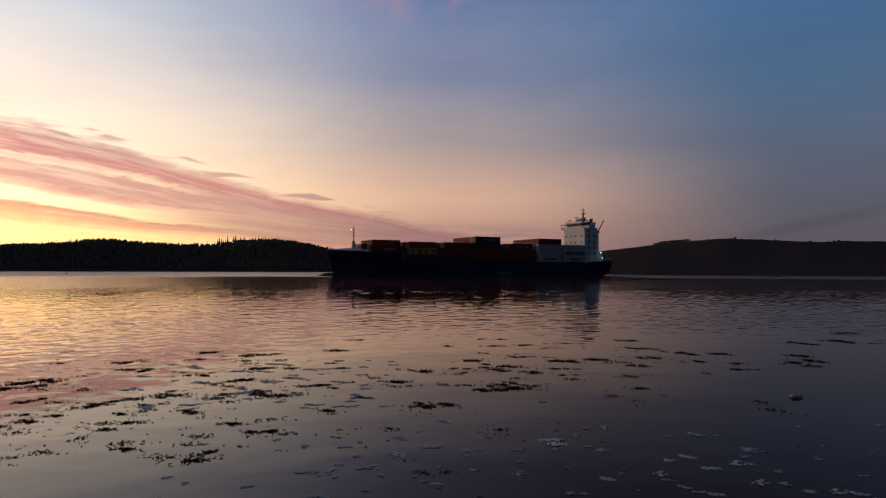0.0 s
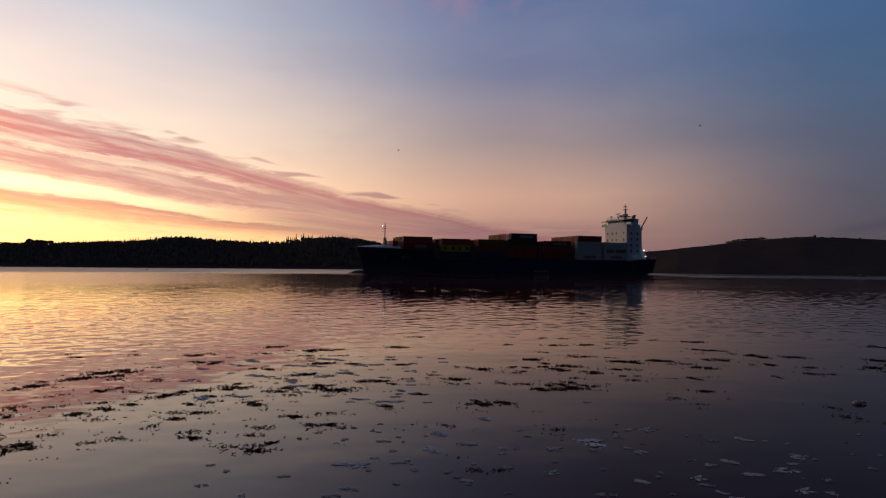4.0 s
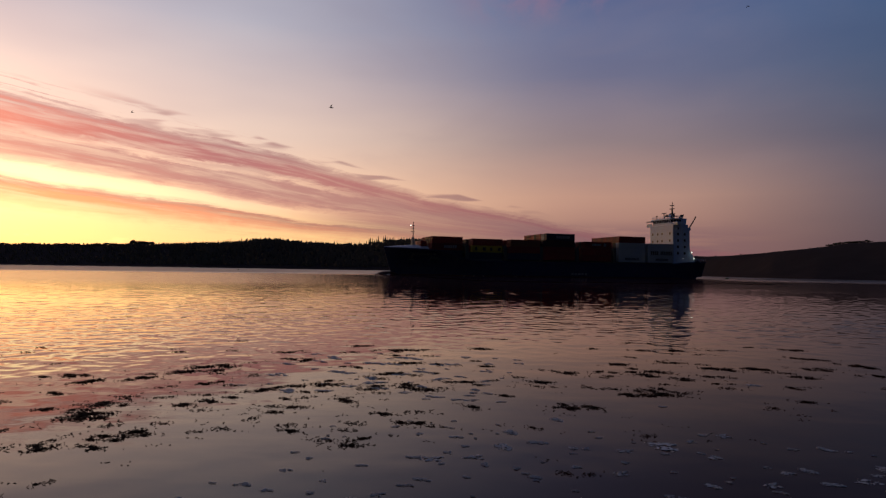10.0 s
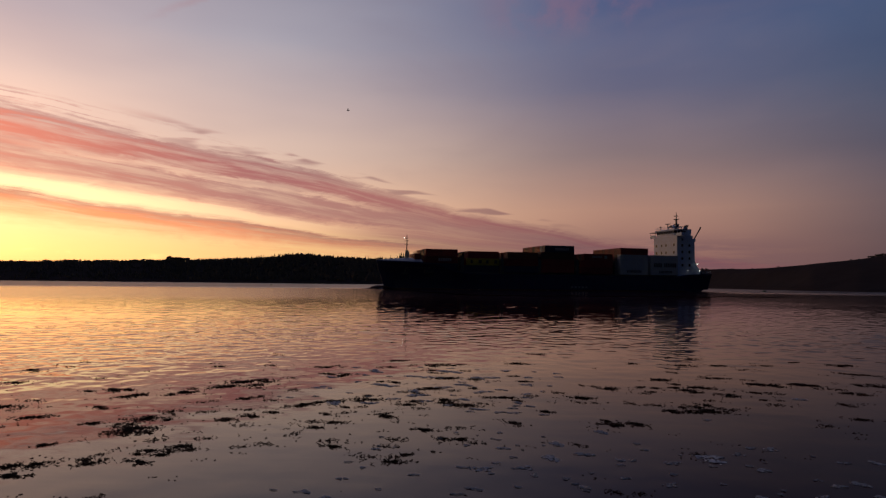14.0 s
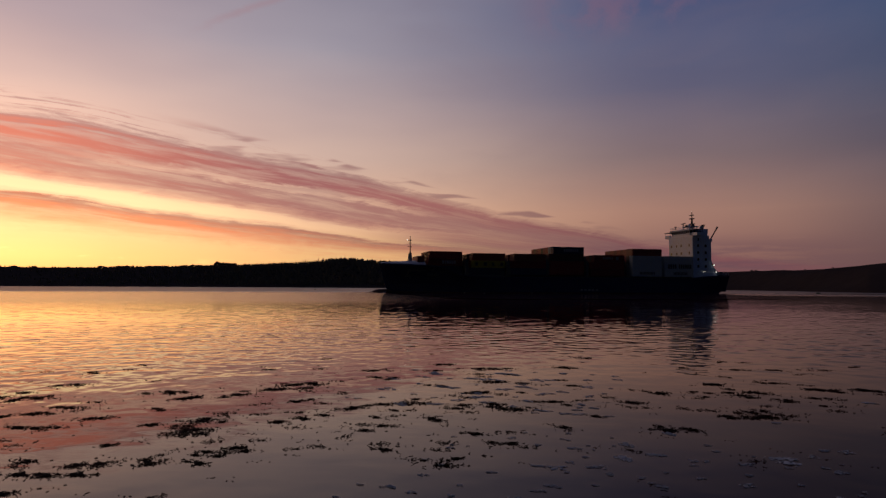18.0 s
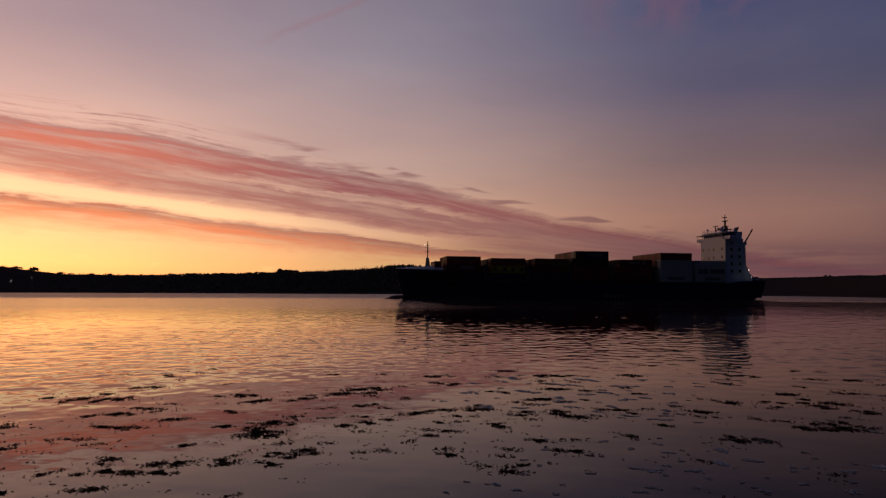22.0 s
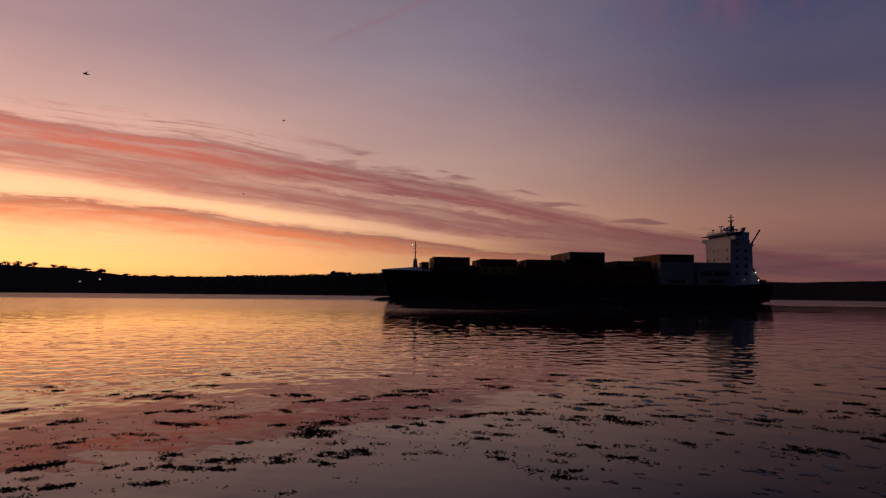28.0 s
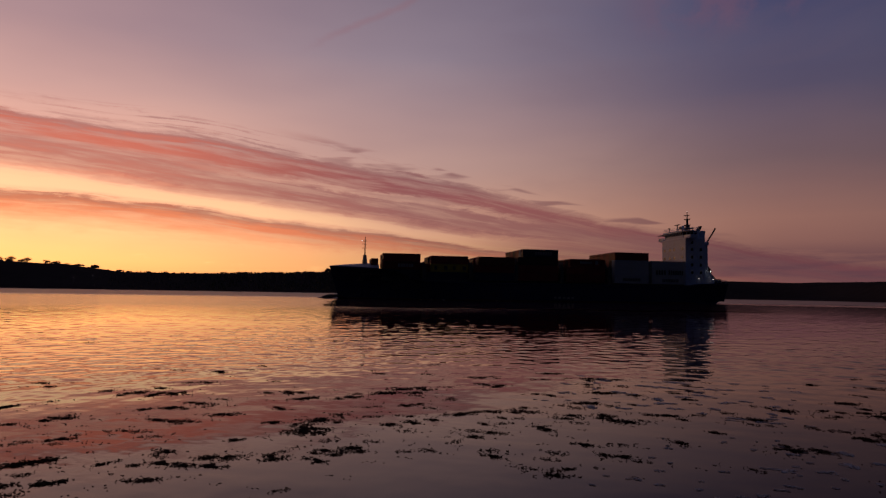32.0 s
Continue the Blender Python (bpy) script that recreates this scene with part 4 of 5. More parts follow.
def make_deckhouse():
    house = tagged(new("deckhouse"), "white deckhouse with bridge")
    house.parent = SHIP
    # main block, its after end stepped
    bm = bmesh.new()
    box(bm, -22.6, -15.2, -8.4, 8.4, 6.4, 23.0, 0.12)
    part("accommodation_block", bm, WHITE, house)
    bm = bmesh.new()
    loft(bm, [[(-22.55, y, 6.4), (-26.6, y, 6.4), (-26.2, y, 9.2), (-24.2, y, 11.5), (-23.2, y, 21.0), (-22.55, y, 21.6)] for y in (-7.6, 7.6)], close=True)
    part("after_casing", bm, WHITE, house)
    for z in (9.4, 12.1, 14.8, 17.5, 20.2):
        bm = bmesh.new()
        box(bm, -22.7, -15.1, -8.46, 8.46, z - 0.06, z + 0.06)
        part("deck_edge", bm, WHITE, house)
    # windows, framed
    pane, rim = bmesh.new(), bmesh.new()
    box(pane, -0.02, 0.02, -0.33, 0.33, -0.42, 0.42)
    for a in ((-0.42, -0.33, -0.5, 0.5), (0.33, 0.42, -0.5, 0.5)):
        box(rim, -0.05, 0.05, a[0], a[1], a[2], a[3])
    box(rim, -0.05, 0.05, -0.33, 0.33, 0.42, 0.5)
    box(rim, -0.05, 0.05, -0.33, 0.33, -0.5, -0.42)
    pane, rim = to_mesh("pane", pane, GLASS), to_mesh("window", rim, STEEL)

    def window(m):
        w = share("window", rim, house, m)
        share("pane", pane, w, Matrix.Translation((0.01, 0, 0)))
    for z in (13.4, 16.1, 19.2):
        for y in (-6.4, -2.6, 0.6, 6.2):
            window(Matrix.Translation((-15.17, y, z)))
    for z in (10.8, 13.5, 16.2, 18.9, 21.4):
        window(pose(-17.6, 8.42, z, 0, 0, 90))
        window(pose(-17.6, -8.42, z, 0, 0, -90))
        if z < 20:
            window(pose(-20.9, 8.42, z, 0, 0, 90))
            window(pose(-20.9, -8.42, z, 0, 0, -90))
    # wheelhouse with a band of leaning windows, and open wings
    bm = bmesh.new()
    box(bm, -21.0, -15.4, -6.4, 6.4, 23.0, 24.0, 0.05)
    part("wheelhouse_sill", bm, WHITE, house)
    bm = bmesh.new()
    loft(bm, [[(-15.5, y, 23.98), (-15.1, y, 25.15), (-20.8, y, 25.15), (-20.8, y, 23.98)] for y in (-6.2, 6.2)], close=True)
    part("wheelhouse_glass", bm, GLASS, house, "dark band of bridge windows")
    post = bmesh.new()
    box(post, -0.06, 0.06, -0.11, 0.11, 0, 1.3)
    post = to_mesh("mullion", post, WHITE)
    for i in range(11):
        share("mullion", post, house, pose(-15.45, -6.2 + 1.24 * i, 23.9, 0, 17, 0))
    for x in (-16.8, -18.2, -19.6, -20.8):
        for s in (1, -1):
            share("mullion", post, house, pose(x, s * 6.2, 23.9, 0, 0, 90))
    bm = bmesh.new()
    box(bm, -21.5, -14.8, -6.9, 6.9, 25.1, 25.75, 0.1)
    part("wheelhouse_roof", bm, WHITE, house)
    for s in (1, -1):
        bm = bmesh.new()
        box(bm, -18.2, -15.3, min(s * 7.4, s * 11.3), max(s * 7.4, s * 11.3), 22.7, 22.95, 0.04)
        box(bm, -15.45, -15.3, min(s * 7.4, s * 11.3), max(s * 7.4, s * 11.3), 22.95, 24.0, 0.03)
        box(bm, -18.2, -15.3, min(s * 11.15, s * 11.3), max(s * 11.15, s * 11.3), 22.95, 24.0, 0.03)
        tube(bm, (-16.8, s * 8.4, 20.6), (-16.8, s * 10.8, 22.7), 0.12)
        part("bridge_wing", bm, WHITE, house)
        bm = bmesh.new()
        box(bm, -18.0, -14.9, min(s * 6.95, s * 11.5), max(s * 6.95, s * 11.5), 25.0, 25.2, 0.04)
        tube(bm, (-15.4, s * 11.2, 24.0), (-15.4, s * 11.2, 25.0), 0.06)
        tube(bm, (-17.8, s * 11.2, 24.0), (-17.8, s * 11.2, 25.0), 0.06)
        part("wing_canopy", bm, STEEL, house)
    rail([(-21.3, -6.7, 25.75), (-15.0, -6.7, 25.75), (-15.0, 6.7, 25.75), (-21.3, 6.7, 25.75), (-21.3, -6.7, 25.75)], 6, house, WHITE)
    # radar mast with yards
    bm = bmesh.new()
    tube(bm, (-20.6, 0, 25.7), (-20.6, 0, 30.6), 0.48, 0.34)
    tube(bm, (-20.6, 0, 30.6), (-20.6, 0, 33.3), 0.20, 0.12)
    box(bm, -21.6, -18.2, -2.7, 2.7, 26.9, 27.15, 0.03)
    for lx, ly in ((-21.3, -2.4), (-21.3, 2.4), (-18.5, -2.4), (-18.5, 2.4), (-18.5, 0.0)):
        tube(bm, (lx, ly, 25.7), (lx, ly, 27.0), 0.12)
    box(bm, -19.8, -18.6, -2.2, -1.0, 27.1, 27.9, 0.1)
    box(bm, -20.4, -19.2, 1.2, 2.2, 27.1, 28.0, 0.1)
    tube(bm, (-21.8, 0, 25.7), (-20.7, 0, 29.4), 0.14)
    for z, w in ((28.2, 2.1), (30.4, 1.7), (31.8, 1.1)):
        tube(bm, (-20.6, -w, z), (-20.6, w, z), 0.15)
        tube(bm, (-21.6, 0, z), (-19.4, 0, z), 0.13)
    box(bm, -21.4, -19.8, -0.8, 0.8, 28.3, 28.4)
    part("radar_mast", bm, STEEL, house, "slim radar mast with yards")
    bm = bmesh.new()
    ball(bm, (-20.6, 0, 33.4), 0.07)
    part("masthead_lamp", bm, LAMP, house, "lit masthead lamp")
    bm = bmesh.new()
    tube(bm, (-17.6, -1.6, 25.7), (-17.6, -1.6, 28.2), 0.2)
    box(bm, -17.85, -17.35, -3.2, 0.0, 28.25, 28.55, 0.08)
    part("radar_scanner", bm, STEEL, house)
    bm = bmesh.new()
    tube(bm, (-17.0, 3.4, 25.7), (-17.0, 3.4, 26.6), 0.16)
    ball(bm, (-17.0, 3.4, 27.1), 0.6, n=14)
    part("satellite_dome", bm, WHITE, house, smooth=True)
    bm = bmesh.new()
    tube(bm, (-16.4, -5.2, 25.7), (-16.4, -5.2, 27.0), 0.1)
    box(bm, -16.7, -16.1, -5.5, -4.9, 27.0, 27.5, 0.06)
    part("searchlight", bm, STEEL, house)
    # funnel with its raked pipes
    bm = bmesh.new()
    loft(bm, [[(-23.0 - (z - 20.5) * 0.12 - x, y, z) for x, y in ((0, -1.6), (0.5, -2.1), (2.6, -2.1), (3.1, -1.6), (3.1, 1.6), (2.6, 2.1), (0.5, 2.1), (0, 1.6))] for z in (20.5, 26.2)], close=True)
    part("funnel", bm, WHITE, house, "pale funnel casing behind the bridge")
    bm = bmesh.new()
    for y in (-0.9, 0.0, 0.9):
        tube(bm, (-24.6, y, 26.0), (-25.6, y, 28.0), 0.32, 0.28)
    part("exhaust_pipes", bm, BLACK, house)
    return house


make_deckhouse()


def make_ship_fittings():
    # provision crane beside the funnel
    bm = bmesh.new()
    tube(bm, (-23.9, 7.0, 11.0), (-23.9, 7.0, 21.4), 0.42, 0.36)
    box(bm, -24.5, -23.3, 6.4, 7.6, 20.6, 21.8, 0.1)
    crane = part("provision_crane", bm, WHITE, SHIP, "white crane post with raised jib")
    bm = bmesh.new()
    tube(bm, (-23.9, 7.0, 21.4), (-27.2, 7.4, 26.6), 0.30, 0.20)
    tube(bm, (-24.2, 7.0, 21.9), (-27.0, 7.4, 26.9), 0.08)
    part("jib", bm, STEEL, crane, "dark raised jib")
    # foremast
    bm = bmesh.new()
    tube(bm, (95.4, 0, 11.2), (95.4, 0, 14.6), 1.0, 0.55, 10)
    foot = part("foremast", bm, CREAM, SHIP, "pale foremast with yards and a lamp")
    bm = bmesh.new()
    tube(bm, (95.4, 0, 14.4), (95.4, 0, 20.6), 0.22, 0.11)
    for z, w in ((19.2, 1.1), (18.2, 0.7), (16.9, 0.6)):
        tube(bm, (95.4, -w, z), (95.4, w, z), 0.09)
        tube(bm, (94.8, 0, z), (96.3, 0, z), 0.09)
    part("topmast", bm, STEEL, foot)
    part("mast_lamp", ball(bmesh.new(), (96.4, 0.0, 19.3), 0.17), LAMP, foot, "lit white mast lamp")
    # stern: free-fall boat on its tall ramp, winches, bollards
    bm = bmesh.new()
    for y in (-1.9, 1.9):
        tube(bm, (-24.6, y, 14.6), (-30.6, y, 8.6), 0.22)
        tube(bm, (-24.6, y, 12.4), (-30.0, y, 7.8), 0.12)
        for x, top in ((-25.4, 13.8), (-27.4, 11.8), (-29.6, 9.6)):
            tube(bm, (x, y, 7.0), (x, y, top), 0.17)
        tube(bm, (-25.4, y, 7.2), (-27.4, y, 11.4), 0.1)
        tube(bm, (-27.4, y, 7.2), (-29.6, y, 9.4), 0.1)
    for x, z in ((-25.2, 14.0), (-27.4, 11.8), (-29.6, 9.6)):
        tube(bm, (x, -1.9, z), (x, 1.9, z), 0.12)
    part("boat_ramp", bm, STEEL, SHIP)
    bm = bmesh.new()
    m = Matrix.Translation((-27.5, 0, 13.2)) @ Matrix.Rotation(radians(-45), 4, "Y")
    rings = []
    for x, r in ((-3.2, 0.15), (-2.7, 0.75), (-1.5, 1.15), (0.5, 1.3), (2.2, 1.15), (3.0, 0.6), (3.3, 0.12)):
        rings.append([m @ Vector((x, r * math.cos(a), 0.85 * r * math.sin(a))) for a in [k * math.pi / 6 for k in range(12)]])
    loft(bm, rings, close=True)
    part("lifeboat", bm, ORANGE, SHIP, "orange free-fall lifeboat on its ramp", smooth=True)
    for y in (-6.0, 6.0):
        bm = bmesh.new()
        tube(bm, (-28.4, y - 1.0, 8.1), (-28.4, y + 1.0, 8.1), 0.7, n=12)
        box(bm, -29.2, -27.6, y - 1.3, y - 1.0, 7.0, 8.7, 0.05)
        box(bm, -29.2, -27.6, y + 1.0, y + 1.3, 7.0, 8.7, 0.05)
        part("mooring_winch", bm, STEEL, SHIP)
    for x, y in ((-26.6, 9.4), (-29.2, 8.8), (-26.6, -9.4), (-29.2, -8.8)):
        bm = bmesh.new()
        for d in (-0.35, 0.35):
            tube(bm, (x + d, y, 6.9), (x + d, y, 7.9), 0.2)
        part("bollard", bm, BLACK, SHIP)
    rail([(-30.2, -9.3, 7.25), (-30.2, 9.3, 7.25), (-24.5, 10.7, 7.1), (-19.5, 11.1, 7.0)], 7, SHIP, WHITE)
    rail([(-30.2, -9.3, 7.25), (-24.5, -10.7, 7.1), (-19.5, -11.1, 7.0)], 6, SHIP, WHITE)
    # deck lamps on short brackets against the house side
    for x, z, mat, r in ((-24.2, 11.3, GREEN_LAMP, 0.2), (-25.2, 8.6, LAMP, 0.18), (-19.9, 8.7, LAMP, 0.09)):
        y = 8.75
        bm = bmesh.new()
        tube(bm, (x, 7.5, z + 0.3), (x, y, z + 0.25), 0.06)
        bracket = part("lamp_bracket", bm, STEEL, SHIP)
        part("lamp_globe", ball(bmesh.new(), (x, y + 0.1, z), r), mat, bracket, "glowing deck lamp")
    # water pushed up at the bow and drawn out astern
    bm = bmesh.new()
    rings = []
    for i in range(15):
        k = i / 14
        x = 110.5 - 46 * k
        h = 0.75 * math.exp(-((k - 0.10) / 0.09) ** 2) + 0.30 * math.exp(-((k - 0.45) / 0.2) ** 2) + 0.02
        w = 0.6 + 3.2 * ease(0, 0.25, k) + 3.0 * k
        c = curve(WATER_HALF, min(107, x)) if x < 106 else 0.0
        rings.append([(x, c + w * q, 0.02 + h * g) for q, g in ((1.0, 0.0), (0.6, 0.55), (0.2, 1.0), (-0.35, 0.9))])
    loft(bm, rings, cap=False)
    part("bow_wave", bm, GLOSSY_WATER, SHIP, "dark smooth bow wave along the side", smooth=True)
    bm = bmesh.new()
    for i in range(22):
        k = random.Random(i).random()
        rnd = random.Random(1000 + i)
        x = 100 - 60 * k ** 1.5
        y = curve(WATER_HALF, x) + rnd.uniform(0.1, 0.7 + 3.0 * k)
        r = bmesh.ops.create_icosphere(bm, subdivisions=1, radius=rnd.uniform(0.05, 0.13))
        for v in r["verts"]:
            v.co = Vector((v.co.x * 2.4 + x, v.co.y * 1.3 + y, v.co.z * 0.4 + 0.12))
    tagged(part("bow_foam", bm, WASH, SHIP, "broken white foam along the waterline"), kind="stuff")
    bm = bmesh.new()
    rings = []
    for i in range(24):
        k = i / 23
        x = -27 - 85 * k
        w = 6.5 + 6.0 * k ** 0.7
        rings.append([(x, q * w + 1.2 * noise.noise(Vector((x * 0.05, q, 0))), 0.02 + 0.05 * math.cos(q * 1.57)) for q in (-1, -0.6, -0.2, 0.2, 0.6, 1)])
    loft(bm, rings, cap=False)
    part("wake", bm, SLICK, SHIP, "smooth pale wake drawn out astern", smooth=True)
    # added smooth sheet, slanted along the camera's sightlines, keeps the hull's reflection dark
    bm = bmesh.new()
    rings = []
    for i in range(61):
        k = i / 60
        x = -28 + 132 * k
        ring = []
        for j in range(41):
            d = j / 40
            reach = 112 + 10 * noise.noise(Vector((k * 6, 0.3, 0)))
            y = curve(WATER_HALF, x) - 0.5 + reach * d
            px = x + (0.02 + 0.50 * (1 - k)) * reach * d + 1.5 * noise.noise(Vector((k * 3, d * 7, 1.0)))
            ring.append((px, y, 0.075 + 0.016 * noise.noise(Vector((px * 0.35, y * 0.22, 0))) + 0.010 * noise.noise(Vector((px * 0.8, y * 0.5, 4)))))
        rings.append(ring)
    loft(bm, rings, cap=False)
    part("lee_water", bm, GLOSSY_WATER, SHIP, "added sheet of smooth water that keeps the hull's reflection dark", smooth=True)


def slick_material():
    m = bpy.data.materials.new("smooth_wake_water")
    m.use_nodes = True
    g = Net(m.node_tree)
    at = g.node("ShaderNodeTexCoord").outputs["Object"]
    b = g.node("ShaderNodeBsdfPrincipled")
    g.put(b.inputs["Base Color"], g.ramp(g.noise(at, 0.6, 4.0, 0.6), ((0.4, (0.02, 0.025, 0.025)), (0.7, (0.10, 0.11, 0.11)))))
    b.inputs["Roughness"].default_value = 0.10
    b.inputs["IOR"].default_value = 1.333
    n = g.node("ShaderNodeBump")
    n.inputs["Distance"].default_value = 0.02
    g.join(g.noise(at, 0.5, 3.0, 0.5), n.inputs["Height"])
    g.join(n.outputs[0], b.inputs["Normal"])
    g.join(b.outputs[0], g.node("ShaderNodeOutputMaterial").inputs[0])
    return m


SLICK = slick_material()
make_ship_fittings()


# ---------------------------------------------------------------- buoys, a moored boat and a float
def at_bearing(b, r, z=0.0):
    return Vector((-math.sin(radians(b)) * r, math.cos(radians(b)) * r, z))


def make_buoy(b, r, size):
    ob = tagged(new("mooring_buoy"), "dark weathered mooring buoy on the water", "buoy", "buoys in the channel")
    ob.matrix_basis = Matrix.LocRotScale(at_bearing(b, r), Euler((0.05, 0.08, 0)), (size, size, size))
    bm = bmesh.new()
    loft(bm, [[(q * math.cos(a), q * math.sin(a), z) for a in [k * math.pi / 8 for k in range(16)]] for z, q in ((-0.5, 0.7), (0.0, 0.95), (0.35, 1.0), (0.55, 0.85), (0.62, 0.4))], close=True)
    part("drum", bm, BUOY, ob)
    bm = bmesh.new()
    tube(bm, (0, 0, 0.6), (0, 0, 1.0), 0.08)
    bmesh.ops.create_cone(bm, cap_ends=True, segments=10, radius1=0.16, radius2=0.16, depth=0.1, matrix=Matrix.Translation((0, 0, 1.05)))
    part("ring_post", bm, STEEL, ob)


make_buoy(-10.8, 345, 0.95)
make_buoy(29.6, 420, 0.6)


def make_boat():
    ob = tagged(new("moored_boat"), "small low grey motor boat on a mooring", "boat")
    ob.matrix_basis = Matrix.Translation(at_bearing(-26.6, 345)) @ Matrix.Rotation(radians(-22), 4, "Z")
    bm = bmesh.new()
    loft(bm, [[(x, w, d), (x, w * 0.85, -0.1), (x, 0, -0.3), (x, -w * 0.85, -0.1), (x, -w, d)] for x, w, d in
              ((-2.7, 0.85, 0.55), (-1.0, 1.0, 0.55), (1.0, 0.95, 0.62), (2.1, 0.55, 0.72), (2.8, 0.06, 0.85))])
    part("hull", bm, BOX["grey"], ob)
    bm = bmesh.new()
    box(bm, -0.2, 1.2, -0.65, 0.65, 0.5, 1.25, 0.12)
    part("cuddy", bm, DECK, ob)
    bm = bmesh.new()
    box(bm, -3.0, -2.65, -0.2, 0.2, 0.2, 1.1, 0.06)
    part("outboard_motor", bm, BLACK, ob)


make_boat()


def make_float():
    ob = tagged(new("float"), "scuffed white plastic float drifting on the water", "float")
    ob.matrix_basis = Matrix.Translation((6.43, 12.18, 0.02))
    bm = ball(bmesh.new(), (0, 0, 0), 0.072, 1.15, 0.95, 0.62, 14)
    part("shell", bm, FLOAT, ob, smooth=True)
    bm = bmesh.new()
    tube(bm, (0.08, 0, 0.02), (0.15, 0.02, 0.0), 0.024, 0.016)
    part("eye", bm, FLOAT, ob)
    return ob


FLOAT_OB = make_float()


# ---------------------------------------------------------------- seaweed and foam
def frond(pts, faces, p, heading, length, lift, rnd, depth=2):
    """A flat forking strap of wrack, with a bladder here and there."""
    w = (0.0045 + 0.006 * rnd.random()) * (1.0 if depth else 0.7)
    q = p
    n = 3
    h = heading
    base = len(pts)
    for i in range(n + 1):
        k = i / n
        side = Vector((-math.sin(h), math.cos(h), 0)) * w * (1.1 - 0.4 * k)
        top = Vector((q.x, q.y, max(0.004, q.z)))
        pts.extend(((top + side)[:], (top - side + Vector((0, 0, 0.006)))[:], (top + Vector((0, 0, -0.012)))[:]))
        h += rnd.uniform(-0.5, 0.5)
        q = q + Vector((math.cos(h), math.sin(h), 0)) * (length / n) + Vector((0, 0, lift * (0.5 - abs(k - 0.45)) + rnd.uniform(-0.006, 0.008)))
    for i in range(n):
        a = base + 3 * i
        faces.extend(((a, a + 3, a + 4, a + 1), (a + 1, a + 4, a + 5, a + 2), (a + 2, a + 5, a + 3, a)))
    if depth:
        end = Vector(pts[-3])
        for s in (-0.5, 0.5):
            if rnd.random() < 0.85:
                frond(pts, faces, end, h + s + rnd.uniform(-0.2, 0.2), length * 0.75, lift * 0.8, rnd, depth - 1)
    if rnd.random() < 0.45:
        r = rnd.uniform(0.007, 0.013)
        c = Vector(pts[base + 6])
        b = len(pts)
        pts.extend(((c + Vector(d) * r)[:] for d in ((1, 0, 0), (-1, 0, 0), (0, 1, 0), (0, -1, 0), (0, 0, 1.3), (0, 0, -0.6))))
        faces.extend(tuple(b + i for i in f) for f in ((0, 2, 4), (2, 1, 4), (1, 3, 4), (3, 0, 4), (2, 0, 5), (1, 2, 5), (3, 1, 5), (0, 3, 5)))


def tuft_mesh(seed, count, loose):
    """A floating tuft of wrack half a metre across, denser in the middle."""
    rnd = random.Random(seed)
    pts, faces = [], []
    for i in range(count):
        r = abs(rnd.gauss(0, 0.10 if rnd.random() > loose else 0.20))
        a = rnd.uniform(0, 6.283)
        p = Vector((r * 1.8 * math.cos(a), r * 0.62 * math.sin(a), rnd.uniform(0.0, 0.010)))
        frond(pts, faces, p, rnd.uniform(0, 6.283), rnd.uniform(0.022, 0.052), rnd.uniform(0.0, 0.024), rnd)
    me = bpy.data.meshes.new("tuft")
    me.from_pydata(pts, [], faces)
    me.materials.append(WEED)
    return me


TUFTS = [tuft_mesh(100 + i, 44, 0.35) for i in range(5)] + [tuft_mesh(120 + i, 16, 0.8) for i in range(3)]
CLUMPS = []
DRIFTERS = []
SCRAPS = []


def clump(x, y, size):
    """A patch of tufts crowded to its middle, twice as wide as deep, lying across the line of sight."""
    rnd = random.Random(int(x * 131 + y * 977))
    thin = size < 0.45
    ob = tagged(new("seaweed_clump"), "small loose tuft of dark brown wrack afloat" if thin else "floating mat of dark brown bladder wrack", "seaweed", "seaweed mats on the water")
    ob.matrix_basis = pose(x, y, 0, 0, 0, math.degrees(math.atan2(-x, y)) + rnd.uniform(-14, 14))
    n = max(1, round(size * 5.0 + size * size * 1.5))
    for i in range(n):
        k = (i + 0.5) / n - 0.5
        s = rnd.uniform(0.36, 0.74) * (1.15 - abs(k)) * (0.78 if thin else 1.0)
        me = TUFTS[rnd.randrange(3, 8)] if thin or abs(k) > 0.34 else TUFTS[rnd.randrange(6)]
        tagged(share("tuft", me, ob, Matrix.LocRotScale((k * size * 0.9 + rnd.gauss(0, 0.05), rnd.gauss(0, 0.19 * size * (1.1 - abs(k))) + rnd.gauss(0, 0.03), 0),
                                                 Euler((0, 0, rnd.uniform(-0.6, 0.6) + (math.pi if rnd.random() < 0.5 else 0))), (s, s, 0.30 + 0.22 * s))), kind="stuff")
    CLUMPS.append(ob)


def strew(places):
    for x, y, size in places:
        clump(x, y, size)


strew((
    (15.2, 25.0, 0.86), (5.0, 22.4, 0.44), (1.3, 22.4, 0.35), (2.0, 22.4, 0.43), (13.1, 22.1, 1.14), (6.1, 22.1, 0.51), (-3.0, 22.0, 0.56), (14.0, 21.5, 0.37),
    (11.5, 21.4, 0.92), (3.9, 21.1, 0.39), (3.4, 21.0, 0.39), (2.5, 20.7, 0.47), (1.8, 20.4, 0.39), (0.2, 20.3, 0.24), (3.1, 19.9, 0.37), (5.8, 19.8, 0.46),
    (6.3, 19.7, 0.30), (-3.0, 19.1, 0.65), (-10.5, 18.7, 0.37), (6.8, 18.6, 0.64), (1.1, 18.6, 0.44), (7.7, 18.5, 0.63), (-6.6, 18.5, 0.51), (9.7, 18.2, 0.47),
    (-4.6, 18.2, 0.48), (-5.2, 18.0, 0.81), (2.1, 18.0, 0.69), (5.7, 17.9, 0.41), (5.4, 17.8, 0.55), (2.8, 17.7, 0.33),
))
